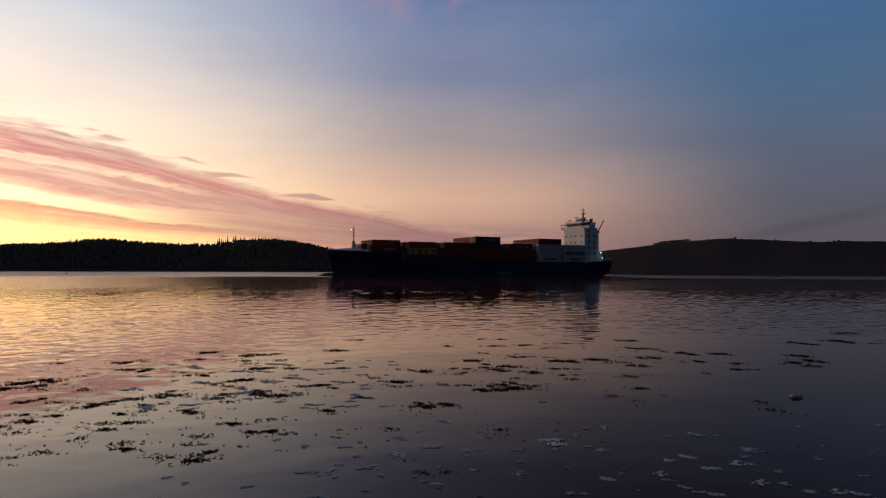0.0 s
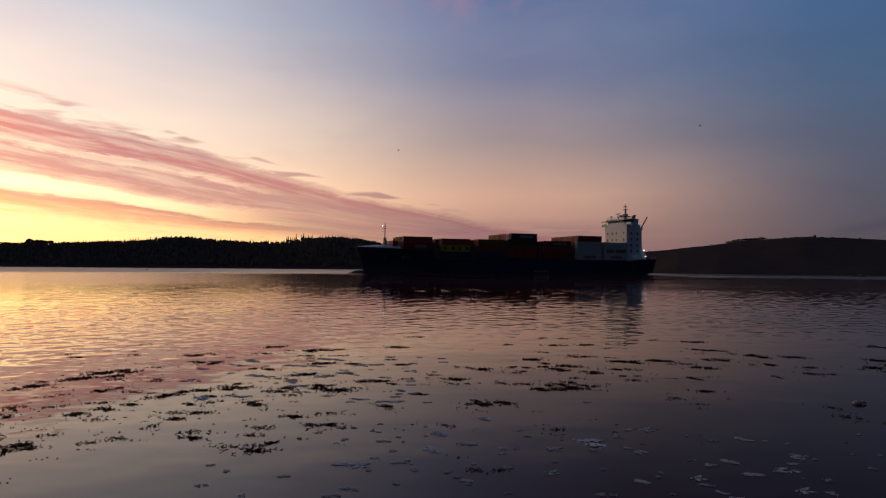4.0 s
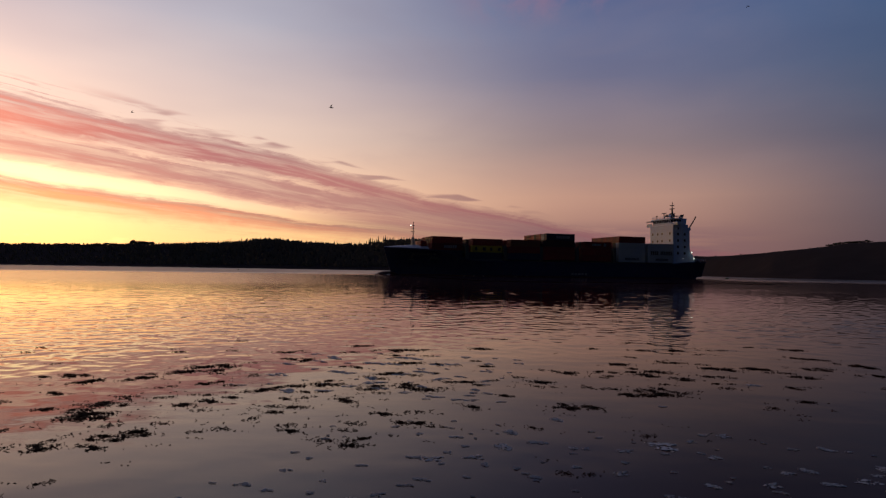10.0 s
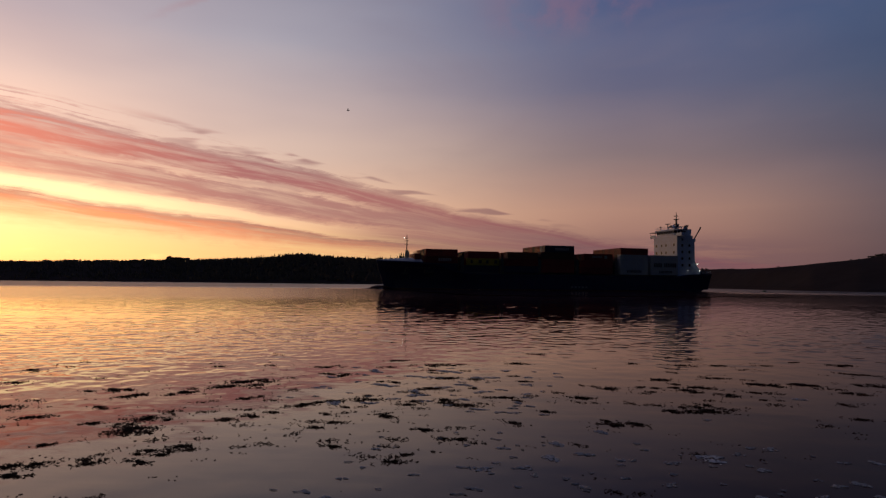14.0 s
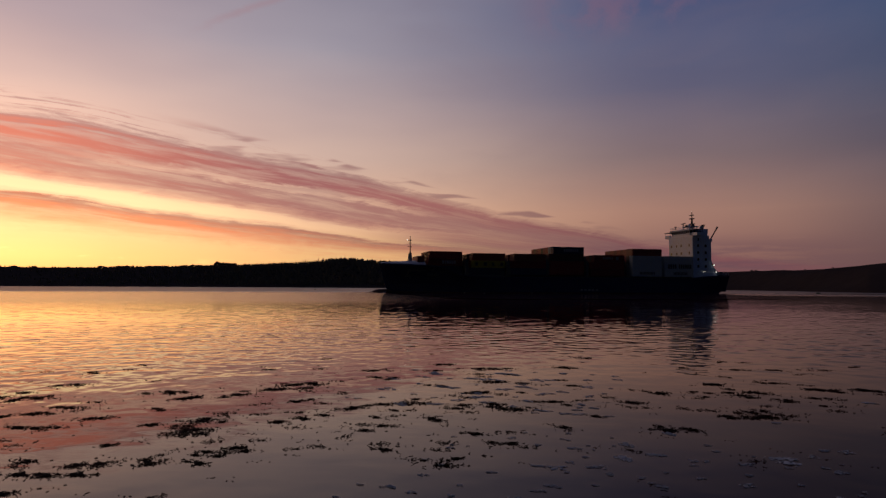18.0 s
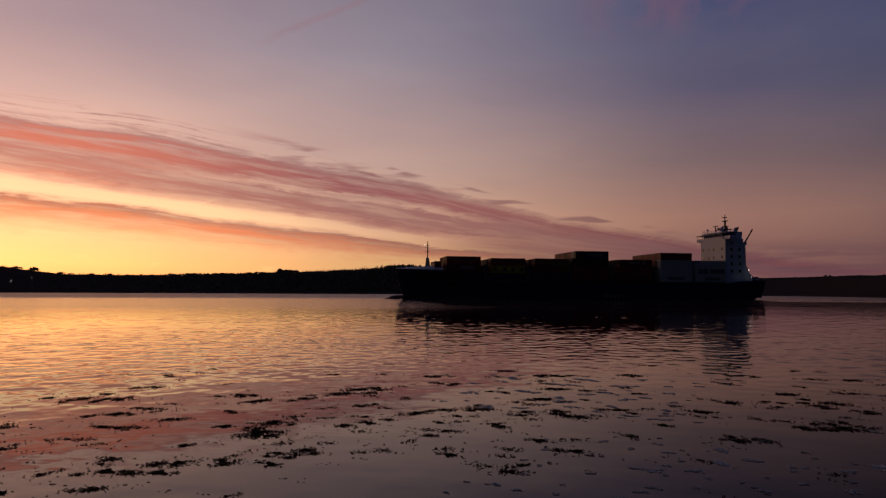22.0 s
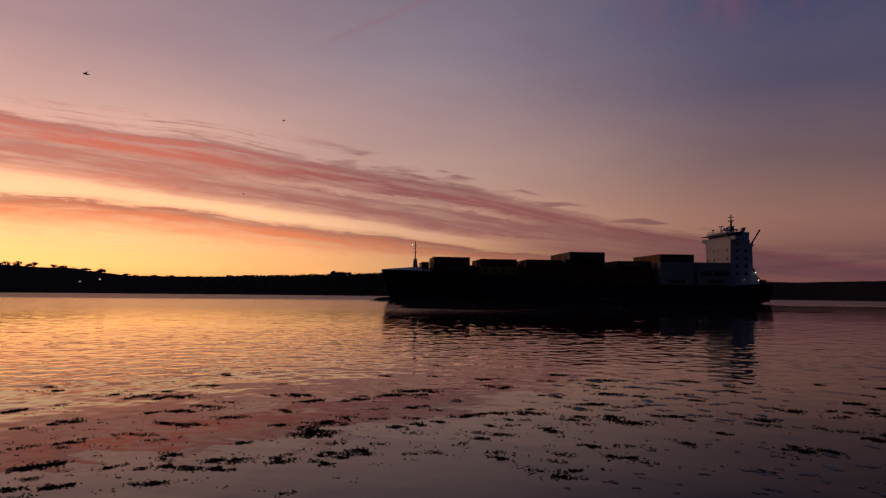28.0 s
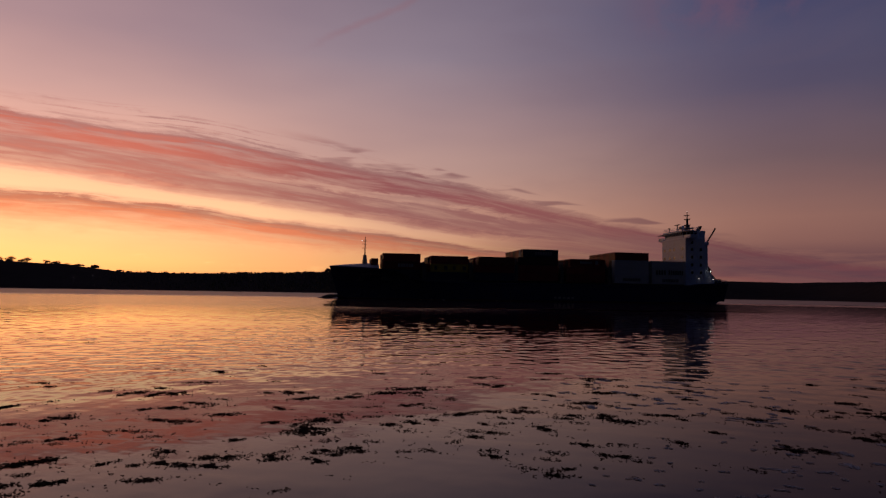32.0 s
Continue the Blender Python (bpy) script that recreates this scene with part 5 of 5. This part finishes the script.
strew((
    (4.0, 17.3, 0.47), (9.5, 17.1, 0.59), (-6.3, 17.0, 0.39), (6.6, 17.0, 0.44), (0.8, 17.0, 0.47), (3.1, 16.9, 0.76), (4.3, 16.8, 0.66), (-2.7, 16.5, 0.28),
    (-7.7, 16.5, 0.86), (8.9, 16.5, 0.99), (-4.7, 16.4, 0.29), (4.7, 16.3, 0.63), (1.4, 15.8, 0.98), (2.9, 15.7, 0.59), (0.5, 15.7, 0.37), (-2.4, 15.7, 0.33),
    (-10.7, 15.6, 0.38), (7.3, 15.6, 0.33), (-4.3, 15.6, 0.62), (-0.8, 15.5, 0.44), (-7.1, 15.4, 0.73), (1.4, 15.3, 0.24), (1.9, 15.3, 0.35), (-0.4, 15.2, 0.49),
    (6.1, 15.1, 0.26), (-14.6, 15.1, 0.20), (0.4, 14.9, 0.41), (2.8, 14.8, 0.44), (4.1, 14.6, 0.28), (-5.4, 14.5, 0.40),
))
strew((
    (-3.4, 14.3, 0.25), (-1.4, 14.2, 0.30), (-4.2, 13.9, 0.50), (-0.9, 13.8, 0.45), (-8.4, 13.6, 1.22), (-14.6, 13.5, 0.23), (-0.1, 13.4, 0.16), (1.3, 13.4, 0.83),
    (-2.6, 13.3, 0.63), (1.6, 13.2, 0.60), (-0.8, 13.2, 0.38), (-15.7, 13.1, 0.34), (1.0, 12.9, 0.90), (-6.9, 12.8, 0.37), (-8.6, 12.8, 0.78), (-3.1, 12.3, 0.87),
    (-9.0, 12.3, 0.38), (-5.0, 12.2, 0.45), (-4.1, 11.9, 0.44), (-10.4, 11.7, 0.46), (-8.8, 11.7, 0.49), (-7.2, 11.7, 0.58), (-5.6, 11.7, 0.45), (-6.6, 11.6, 0.23),
    (-13.2, 11.5, 0.80), (-0.2, 11.5, 0.56), (-5.0, 11.4, 0.32), (0.1, 11.3, 0.27), (-5.9, 11.2, 0.65), (-9.5, 11.1, 0.48),
))
strew((
    (-4.2, 11.0, 0.31), (-7.8, 11.0, 0.28), (-4.8, 10.8, 0.26), (-1.8, 10.8, 0.37), (-4.0, 10.7, 0.20), (-6.7, 10.5, 0.32), (-6.1, 10.5, 0.26), (-13.3, 10.4, 0.25),
    (-2.6, 10.2, 0.23), (-7.2, 10.2, 0.37), (-6.4, 10.2, 0.26), (-4.6, 10.1, 0.38), (-12.3, 10.1, 0.48), (-7.8, 10.0, 0.12), (-5.0, 10.0, 0.19), (-12.6, 9.8, 0.59),
    (0.9, 9.7, 0.24), (-6.5, 9.7, 0.39), (-2.7, 9.7, 0.22), (-4.8, 9.6, 0.23), (-10.8, 9.5, 0.55), (-16.2, 9.5, 0.34), (-2.5, 9.5, 0.25), (-13.1, 9.5, 0.64),
    (-2.2, 9.4, 0.21), (-6.1, 9.4, 0.19), (-15.4, 9.2, 0.18), (-3.3, 9.2, 0.17), (-5.0, 9.1, 0.16), (-7.6, 9.1, 1.07),
))
strew((
    (-9.6, 8.9, 0.57), (-10.8, 8.8, 0.52), (-8.3, 8.8, 0.44), (-7.6, 8.7, 0.84), (-4.0, 8.6, 0.15), (-7.3, 8.5, 0.73), (-5.1, 8.4, 0.17), (-11.2, 8.4, 0.14),
    (-6.0, 8.4, 0.14), (-3.1, 8.3, 0.62), (-7.5, 8.3, 0.36), (-13.5, 8.1, 0.19), (-5.3, 8.1, 0.18), (-9.8, 7.9, 0.71), (-6.0, 7.7, 0.65), (-0.1, 7.6, 0.38),
    (-6.4, 7.5, 0.40), (-6.9, 7.4, 0.24), (-11.8, 7.2, 0.62), (-13.6, 7.2, 0.55), (-6.1, 7.1, 0.19), (-9.6, 7.1, 0.17), (-6.6, 7.0, 0.43), (-9.1, 6.9, 0.38),
    (-9.9, 6.8, 0.43), (-11.7, 6.8, 0.30), (-7.1, 6.7, 0.34), (-7.3, 6.4, 0.45), (-8.2, 6.4, 0.35), (-11.9, 6.3, 0.24),
))
strew((
    (-7.0, 6.2, 0.14), (-8.2, 6.1, 0.23), (-9.9, 6.0, 0.26), (-7.3, 6.0, 0.25), (-10.2, 6.0, 0.43), (-5.5, 5.7, 0.12), (-8.3, 5.6, 0.28), (-10.4, 5.6, 0.38),
    (-7.2, 5.3, 0.12), (-9.1, 5.3, 0.31), (-7.3, 5.2, 0.36), (-9.1, 5.1, 0.68), (-9.2, 4.9, 0.30), (-8.0, 4.8, 0.17), (-8.6, 4.7, 0.28), (-8.1, 4.6, 0.20),
    (-8.4, 4.3, 0.13), (-7.9, 4.1, 0.25),
))


def more_clumps():
    """Small tufts strewn through the outer belt of weed."""
    rnd = random.Random(52)
    for i in range(60):
        p = at_bearing(rnd.uniform(-32, 60), rnd.uniform(11.5, 20.5)) if i < 36 else at_bearing(rnd.uniform(4, 56), rnd.uniform(9.0, 15.0))
        clump(p.x, p.y, rnd.choice((0.12, 0.16, 0.2, 0.24)))


more_clumps()


def scatter_scraps():
    """Single strands and crumbs of weed between the mats, in a few drifting fields."""
    rnd = random.Random(77)
    homes = [ob.matrix_basis.translation.copy() for ob in CLUMPS]
    for _ in range(4):
        pts, faces = [], []
        for i in range(120):
            if rnd.random() < 0.85:
                h = rnd.choice(homes)
                p = Vector((h.x + rnd.gauss(0, 0.5), h.y + rnd.gauss(0, 0.3), 0.004))
            else:
                r, b = rnd.uniform(8.0, 19.0), rnd.uniform(-20, 62)
                p = at_bearing(b, r, 0.004)
            if p.y < 4.0:
                continue
            for k in range(rnd.randint(2, 6)):
                frond(pts, faces, p + Vector((rnd.gauss(0, 0.07), rnd.gauss(0, 0.05), 0)), rnd.uniform(0, 6.283), rnd.uniform(0.014, 0.045), 0.0, rnd, 0)
        pts = [(px, py, min(pz, 0.006)) for px, py, pz in pts]
        me = bpy.data.meshes.new("seaweed_scraps")
        me.from_pydata(pts, [], faces)
        me.materials.append(WEED)
        SCRAPS.append(tagged(new("seaweed_scraps", me), "loose scraps of brown wrack scattered on the water", "seaweed", kind="stuff"))


scatter_scraps()


def foam_mesh(seed):
    """A thin raft of bubbles about one metre long: lace of scum with holes, threads and loose crumbs round it."""
    rnd = random.Random(seed)
    nx, ny = 44, 30
    off = Vector((seed * 3.7, seed * 1.9, 0))
    hubs = [(rnd.gauss(0, 0.17), rnd.gauss(0, 0.11), rnd.uniform(0.07, 0.17)) for i in range(5)]

    def cover(x, y):
        blob = max(1.0 - math.hypot((x - hx) * 0.75, (y - hy) * 1.2) / hr for hx, hy, hr in hubs)
        lace = abs(noise.noise(Vector((x * 7, y * 9, 0)) + off))
        return min(blob, 0.6) * 0.75 + 0.55 * noise.noise(Vector((x * 13, y * 19, 3)) + off) - (0.35 if lace < 0.09 else 0.0)
    xs = [-0.5 + i / nx for i in range(nx + 1)]
    ys = [-0.35 + 0.7 * j / ny for j in range(ny + 1)]
    val = [[cover(x, y) for y in ys] for x in xs]
    pts, index, faces = [], {}, []

    def corner(i, j):
        if (i, j) not in index:
            v = val[i][j]
            index[i, j] = len(pts)
            pts.append((xs[i] + rnd.uniform(-0.008, 0.008), ys[j] + rnd.uniform(-0.008, 0.008), 0.002 + 0.016 * min(1.0, max(0.0, v * 2.2))))
        return index[i, j]
    for i in range(nx):
        for j in range(ny):
            four = ((i, j), (i + 1, j), (i + 1, j + 1), (i, j + 1))
            keep = [c for c in four if val[c[0]][c[1]] > 0.04]
            if len(keep) == 4:
                faces.append(tuple(corner(*c) for c in four))
            elif len(keep) == 3:
                faces.append(tuple(corner(*c) for c in keep))
    me = bpy.data.meshes.new("foam_patch")
    me.from_pydata(pts, [], faces)
    me.materials.append(FOAM)
    return me


FOAMS = [foam_mesh(200 + i) for i in range(8)]


def foam(x, y, size):
    rnd = random.Random(int(x * 173 + y * 691))
    ob = tagged(new("foam_patch", rnd.choice(FOAMS)), "thin ragged raft of greyish white sea foam", "foam", "foam rafts on the water")
    s = size * 1.35
    ob.matrix_basis = Matrix.LocRotScale((x, y, 0.0), Euler((0, 0, rnd.uniform(-0.6, 0.6))), (s, s * rnd.uniform(0.7, 1.2), 0.6))
    DRIFTERS.append(ob)


for row in (
    ((-1.3, 7.6, 0.30), (-1.2, 7.9, 0.17), (-1.3, 6.8, 0.24), (-0.8, 7.8, 0.27), (-0.6, 8.4, 0.36), (-0.6, 9.2, 0.31), (-0.2, 8.7, 0.34),
     (-0.8, 7.0, 0.12), (0.3, 8.5, 0.25), (1.0, 8.6, 0.26), (1.4, 8.9, 0.58), (0.9, 7.6, 0.23), (0.4, 7.7, 0.17), (1.9, 9.3, 0.20),
     (2.4, 9.8, 0.26), (2.0, 8.6, 0.26), (1.8, 7.4, 0.20), (2.8, 8.1, 0.22), (3.0, 8.3, 0.26), (3.1, 7.8, 0.29), (3.9, 8.5, 0.32),
     (3.6, 8.0, 0.37), (3.5, 7.3, 0.28), (3.9, 7.7, 0.15), (2.5, 7.6, 0.24), (2.6, 8.3, 0.15), (3.6, 9.4, 0.30), (3.9, 8.7, 0.20)),
    ((3.8, 7.0, 0.21), (4.2, 7.0, 0.31), (2.8, 6.9, 0.19), (1.3, 6.9, 0.18), (-2.1, 7.1, 0.16), (-2.8, 7.2, 0.13), (-1.3, 8.7, 0.23),
     (1.7, 11.7, 0.25), (-1.5, 11.3, 0.34), (-4.1, 16.3, 0.86), (-4.7, 15.1, 0.54), (-5.9, 12.8, 0.60), (-4.3, 11.4, 0.42), (-3.6, 12.5, 0.67),
     (0.0, 10.2, 0.31), (3.9, 14.5, 0.39), (-2.9, 15.4, 0.67), (-6.7, 16.2, 0.60), (-2.4, 13.4, 0.45), (-3.2, 14.2, 0.5), (-5.0, 13.6, 0.5)),
):
    for x, y, size in row:
        foam(x, y, size)


def more_foam():
    rnd = random.Random(31)
    for i in range(170):
        if i < 115:
            x, y = rnd.uniform(-3.5, 6.8), rnd.uniform(5.6, 10.0)
        else:
            x, y = rnd.uniform(-6.5, -1.0), rnd.uniform(11.0, 17.0)
        foam(x, y, rnd.uniform(0.06, 0.20) * (1 if i < 115 else 2.4))


more_foam()


# ---------------------------------------------------------------- gulls
def make_gull(size=1.0):
    ob = tagged(new("gull"), "grey and white gull in flight, seen dark against the sky", "bird", "gulls over the water")
    bm = bmesh.new()
    loft(bm, [[(x, r * math.cos(a) * 0.8, z + r * math.sin(a)) for a in [k * math.pi / 5 for k in range(10)]] for x, r, z in
              ((-0.24, 0.02, 0.02), (-0.16, 0.055, 0.01), (0.0, 0.085, 0.0), (0.12, 0.075, 0.01), (0.19, 0.05, 0.03), (0.24, 0.05, 0.04), (0.29, 0.02, 0.035))], close=True)
    part("body", bm, PALE_FEATHER, ob, smooth=True)
    bm = bmesh.new()
    loft(bm, [[(-0.20, 0.035, 0.02), (-0.20, -0.035, 0.02), (-0.20, -0.035, 0.005), (-0.20, 0.035, 0.005)], [(-0.36, 0.09, 0.02), (-0.36, -0.09, 0.02), (-0.36, -0.09, 0.012), (-0.36, 0.09, 0.012)]], close=True)
    part("tail", bm, PALE_FEATHER, ob)
    bm = bmesh.new()
    tube(bm, (0.28, 0, 0.035), (0.36, 0, 0.02), 0.014, 0.004, 6)
    part("beak", bm, BOX["yellow"], ob)
    wings = []
    for s in (1, -1):
        bm = bmesh.new()
        loft(bm, [[(c + w * 0.5, s * y, z), (c, s * y, z + 0.016), (c - w * 0.5, s * y, z), (c, s * y, z - 0.008)] for y, c, w, z in
                  ((0.0, 0.03, 0.17, 0.0), (0.2, 0.07, 0.17, 0.03), (0.34, 0.05, 0.14, 0.04), (0.5, -0.03, 0.09, 0.02), (0.66, -0.14, 0.02, -0.01))], close=True)
        w = part("wing", bm, GREY_FEATHER, ob)
        w.location = (0.02, s * 0.05, 0.04)
        wings.append((s, w))
    ob.scale = (size, size, size)
    return ob, wings


# time, bearing, height and distance, then the same a little later
FLIGHTS = (
    (1.8, -9.9, 9.1, 125, 4.5, 14.0, 10.2, 122), (2.0, -27.2, 9.0, 155, 4.5, -12.9, 12.1, 150), (6.5, 1.6, 18.4, 95, 7.0, 5.5, 21.0, 92),
    (6.5, 33.2, 12.6, 105, 7.0, 38.3, 12.9, 103), (6.5, 36.7, 8.5, 110, 7.0, 41.9, 9.1, 108), (8.0, -2.6, 8.9, 105, 11.5, 42.2, 15.4, 96),
    (8.0, 19.1, 7.7, 130, 10.0, 37.9, 11.8, 122), (12.0, 3.4, 9.2, 120, 13.5, 18.2, 13.3, 112), (27.5, 49.9, 18.7, 75, 28.0, 57.1, 16.3, 72),
    (27.4, 40.6, 8.0, 170, 28.0, 45.1, 8.2, 168), (29.4, 54.5, 8.5, 105, 30.0, 60.5, 8.4, 103),
)
GULLS = [make_gull(0.78 + 0.10 * (i % 3)) for i in range(len(FLIGHTS))]


def sight(b, e, d):
    return Vector((-math.sin(radians(b)) * d, math.cos(radians(b)) * d, EYE + d * math.tan(radians(e))))


# ---------------------------------------------------------------- what moves
def motions():
    # the ship steams left and a little nearer, turning slowly to port
    walk(SHIP, [(t, pose(x, y, 0, 0, 0, a)) for t, x, y, a in (
        (0, 49.7, 314.2, 204.4), (4, 36.5, 306.2, 206.0), (8, 23.6, 297.8, 207.5), (12, 10.9, 289.1, 209.1), (16, -1.6, 280.1, 210.6),
        (20, -13.9, 270.7, 212.2), (24, -25.9, 260.9, 213.7), (28, -37.7, 250.9, 215.3), (32, -49.3, 240.4, 216.8))])
    # ripples travel shoreward with the water sheet
    walk(WATER_SHEET, [(0, pose(3, 2, 0)), (16, pose(0, 0, 0)), (32, pose(-3, -2, 0))])
    # the weed sways on the last of the tide
    sway = ((0, 0, 0), (2.5, -0.1, 0), (6.5, -0.12, 0.1), (9, -0.05, 0.15), (11.5, 0.05, 0.12), (15.5, 0.2, 0.12), (18, 0.25, 0.15),
            (20.5, 0.3, 0.25), (32, 0.3, 0.25))
    for ob in CLUMPS + SCRAPS:
        m = ob.matrix_basis.copy()
        walk(ob, [(t, Matrix.Translation((dx, dy, 0)) @ m) for t, dx, dy in sway])
    # foam drifts out from the shore
    stream = ((0, 0, 0), (2.5, -0.23, 0.03), (6.5, -0.48, 0.06), (9, -0.5, 0.24), (11.5, -0.46, 0.39), (15.5, -0.23, 0.75), (18, -0.02, 1.0),
              (20.5, 0.22, 1.31), (23, 0.43, 1.73), (25.5, 0.68, 2.09), (29.5, 1.09, 2.35), (32, 1.26, 2.54))
    for ob in DRIFTERS + [FLOAT_OB]:
        m = ob.matrix_basis.copy()
        walk(ob, [(t, Matrix.Translation((dx, dy, 0)) @ m) for t, dx, dy in stream])
    # gulls cross on straight beats, flapping while they pass, otherwise lifted above the view
    for (ob, wings), (t1, b1, e1, d1, t2, b2, e2, d2) in zip(GULLS, FLIGHTS):
        p, q = sight(b1, e1, d1), sight(b2, e2, d2)
        v = (q - p) / (t2 - t1)
        yaw = math.degrees(math.atan2(v.y, v.x))

        def spot(t):
            w = p + v * (t - t1)
            w.z = max(9.0, p.z + v.z * max(-0.8, min(t - t1, t2 - t1 + 0.5)))
            w.z = min(190.0, w.z + 40.0 * max(0.0, t1 - 0.8 - t, t - t2 - 0.5))
            return w
        size = ob.scale[0]
        times = sorted({0.0, max(0.1, t1 - 3.8), max(0.2, t1 - 0.8), t1, t1 * 0.75 + t2 * 0.25, (t1 + t2) / 2, t1 * 0.25 + t2 * 0.75, t2, min(31.8, t2 + 0.5), min(31.9, t2 + 3.5), 32.0})
        walk(ob, [(t, Matrix.Translation(spot(t)) @ pose(0, 0, 0, 0, 0, yaw)) for t in times])
        ob.scale = (size, size, size)
        for s, w in wings:
            rest = w.location.copy()
            rows = [(0.0, pose(*rest, s * 8))]
            t, i = max(0.2, t1 - 1.0), 0
            while t < min(31.7, t2 + 1.5):
                rows.append((t, pose(*rest, s * (32 if i % 2 else -22))))
                t, i = t + 0.2, i + 1
            rows.append((32.0, pose(*rest, s * 8)))
            walk(w, rows)


motions()
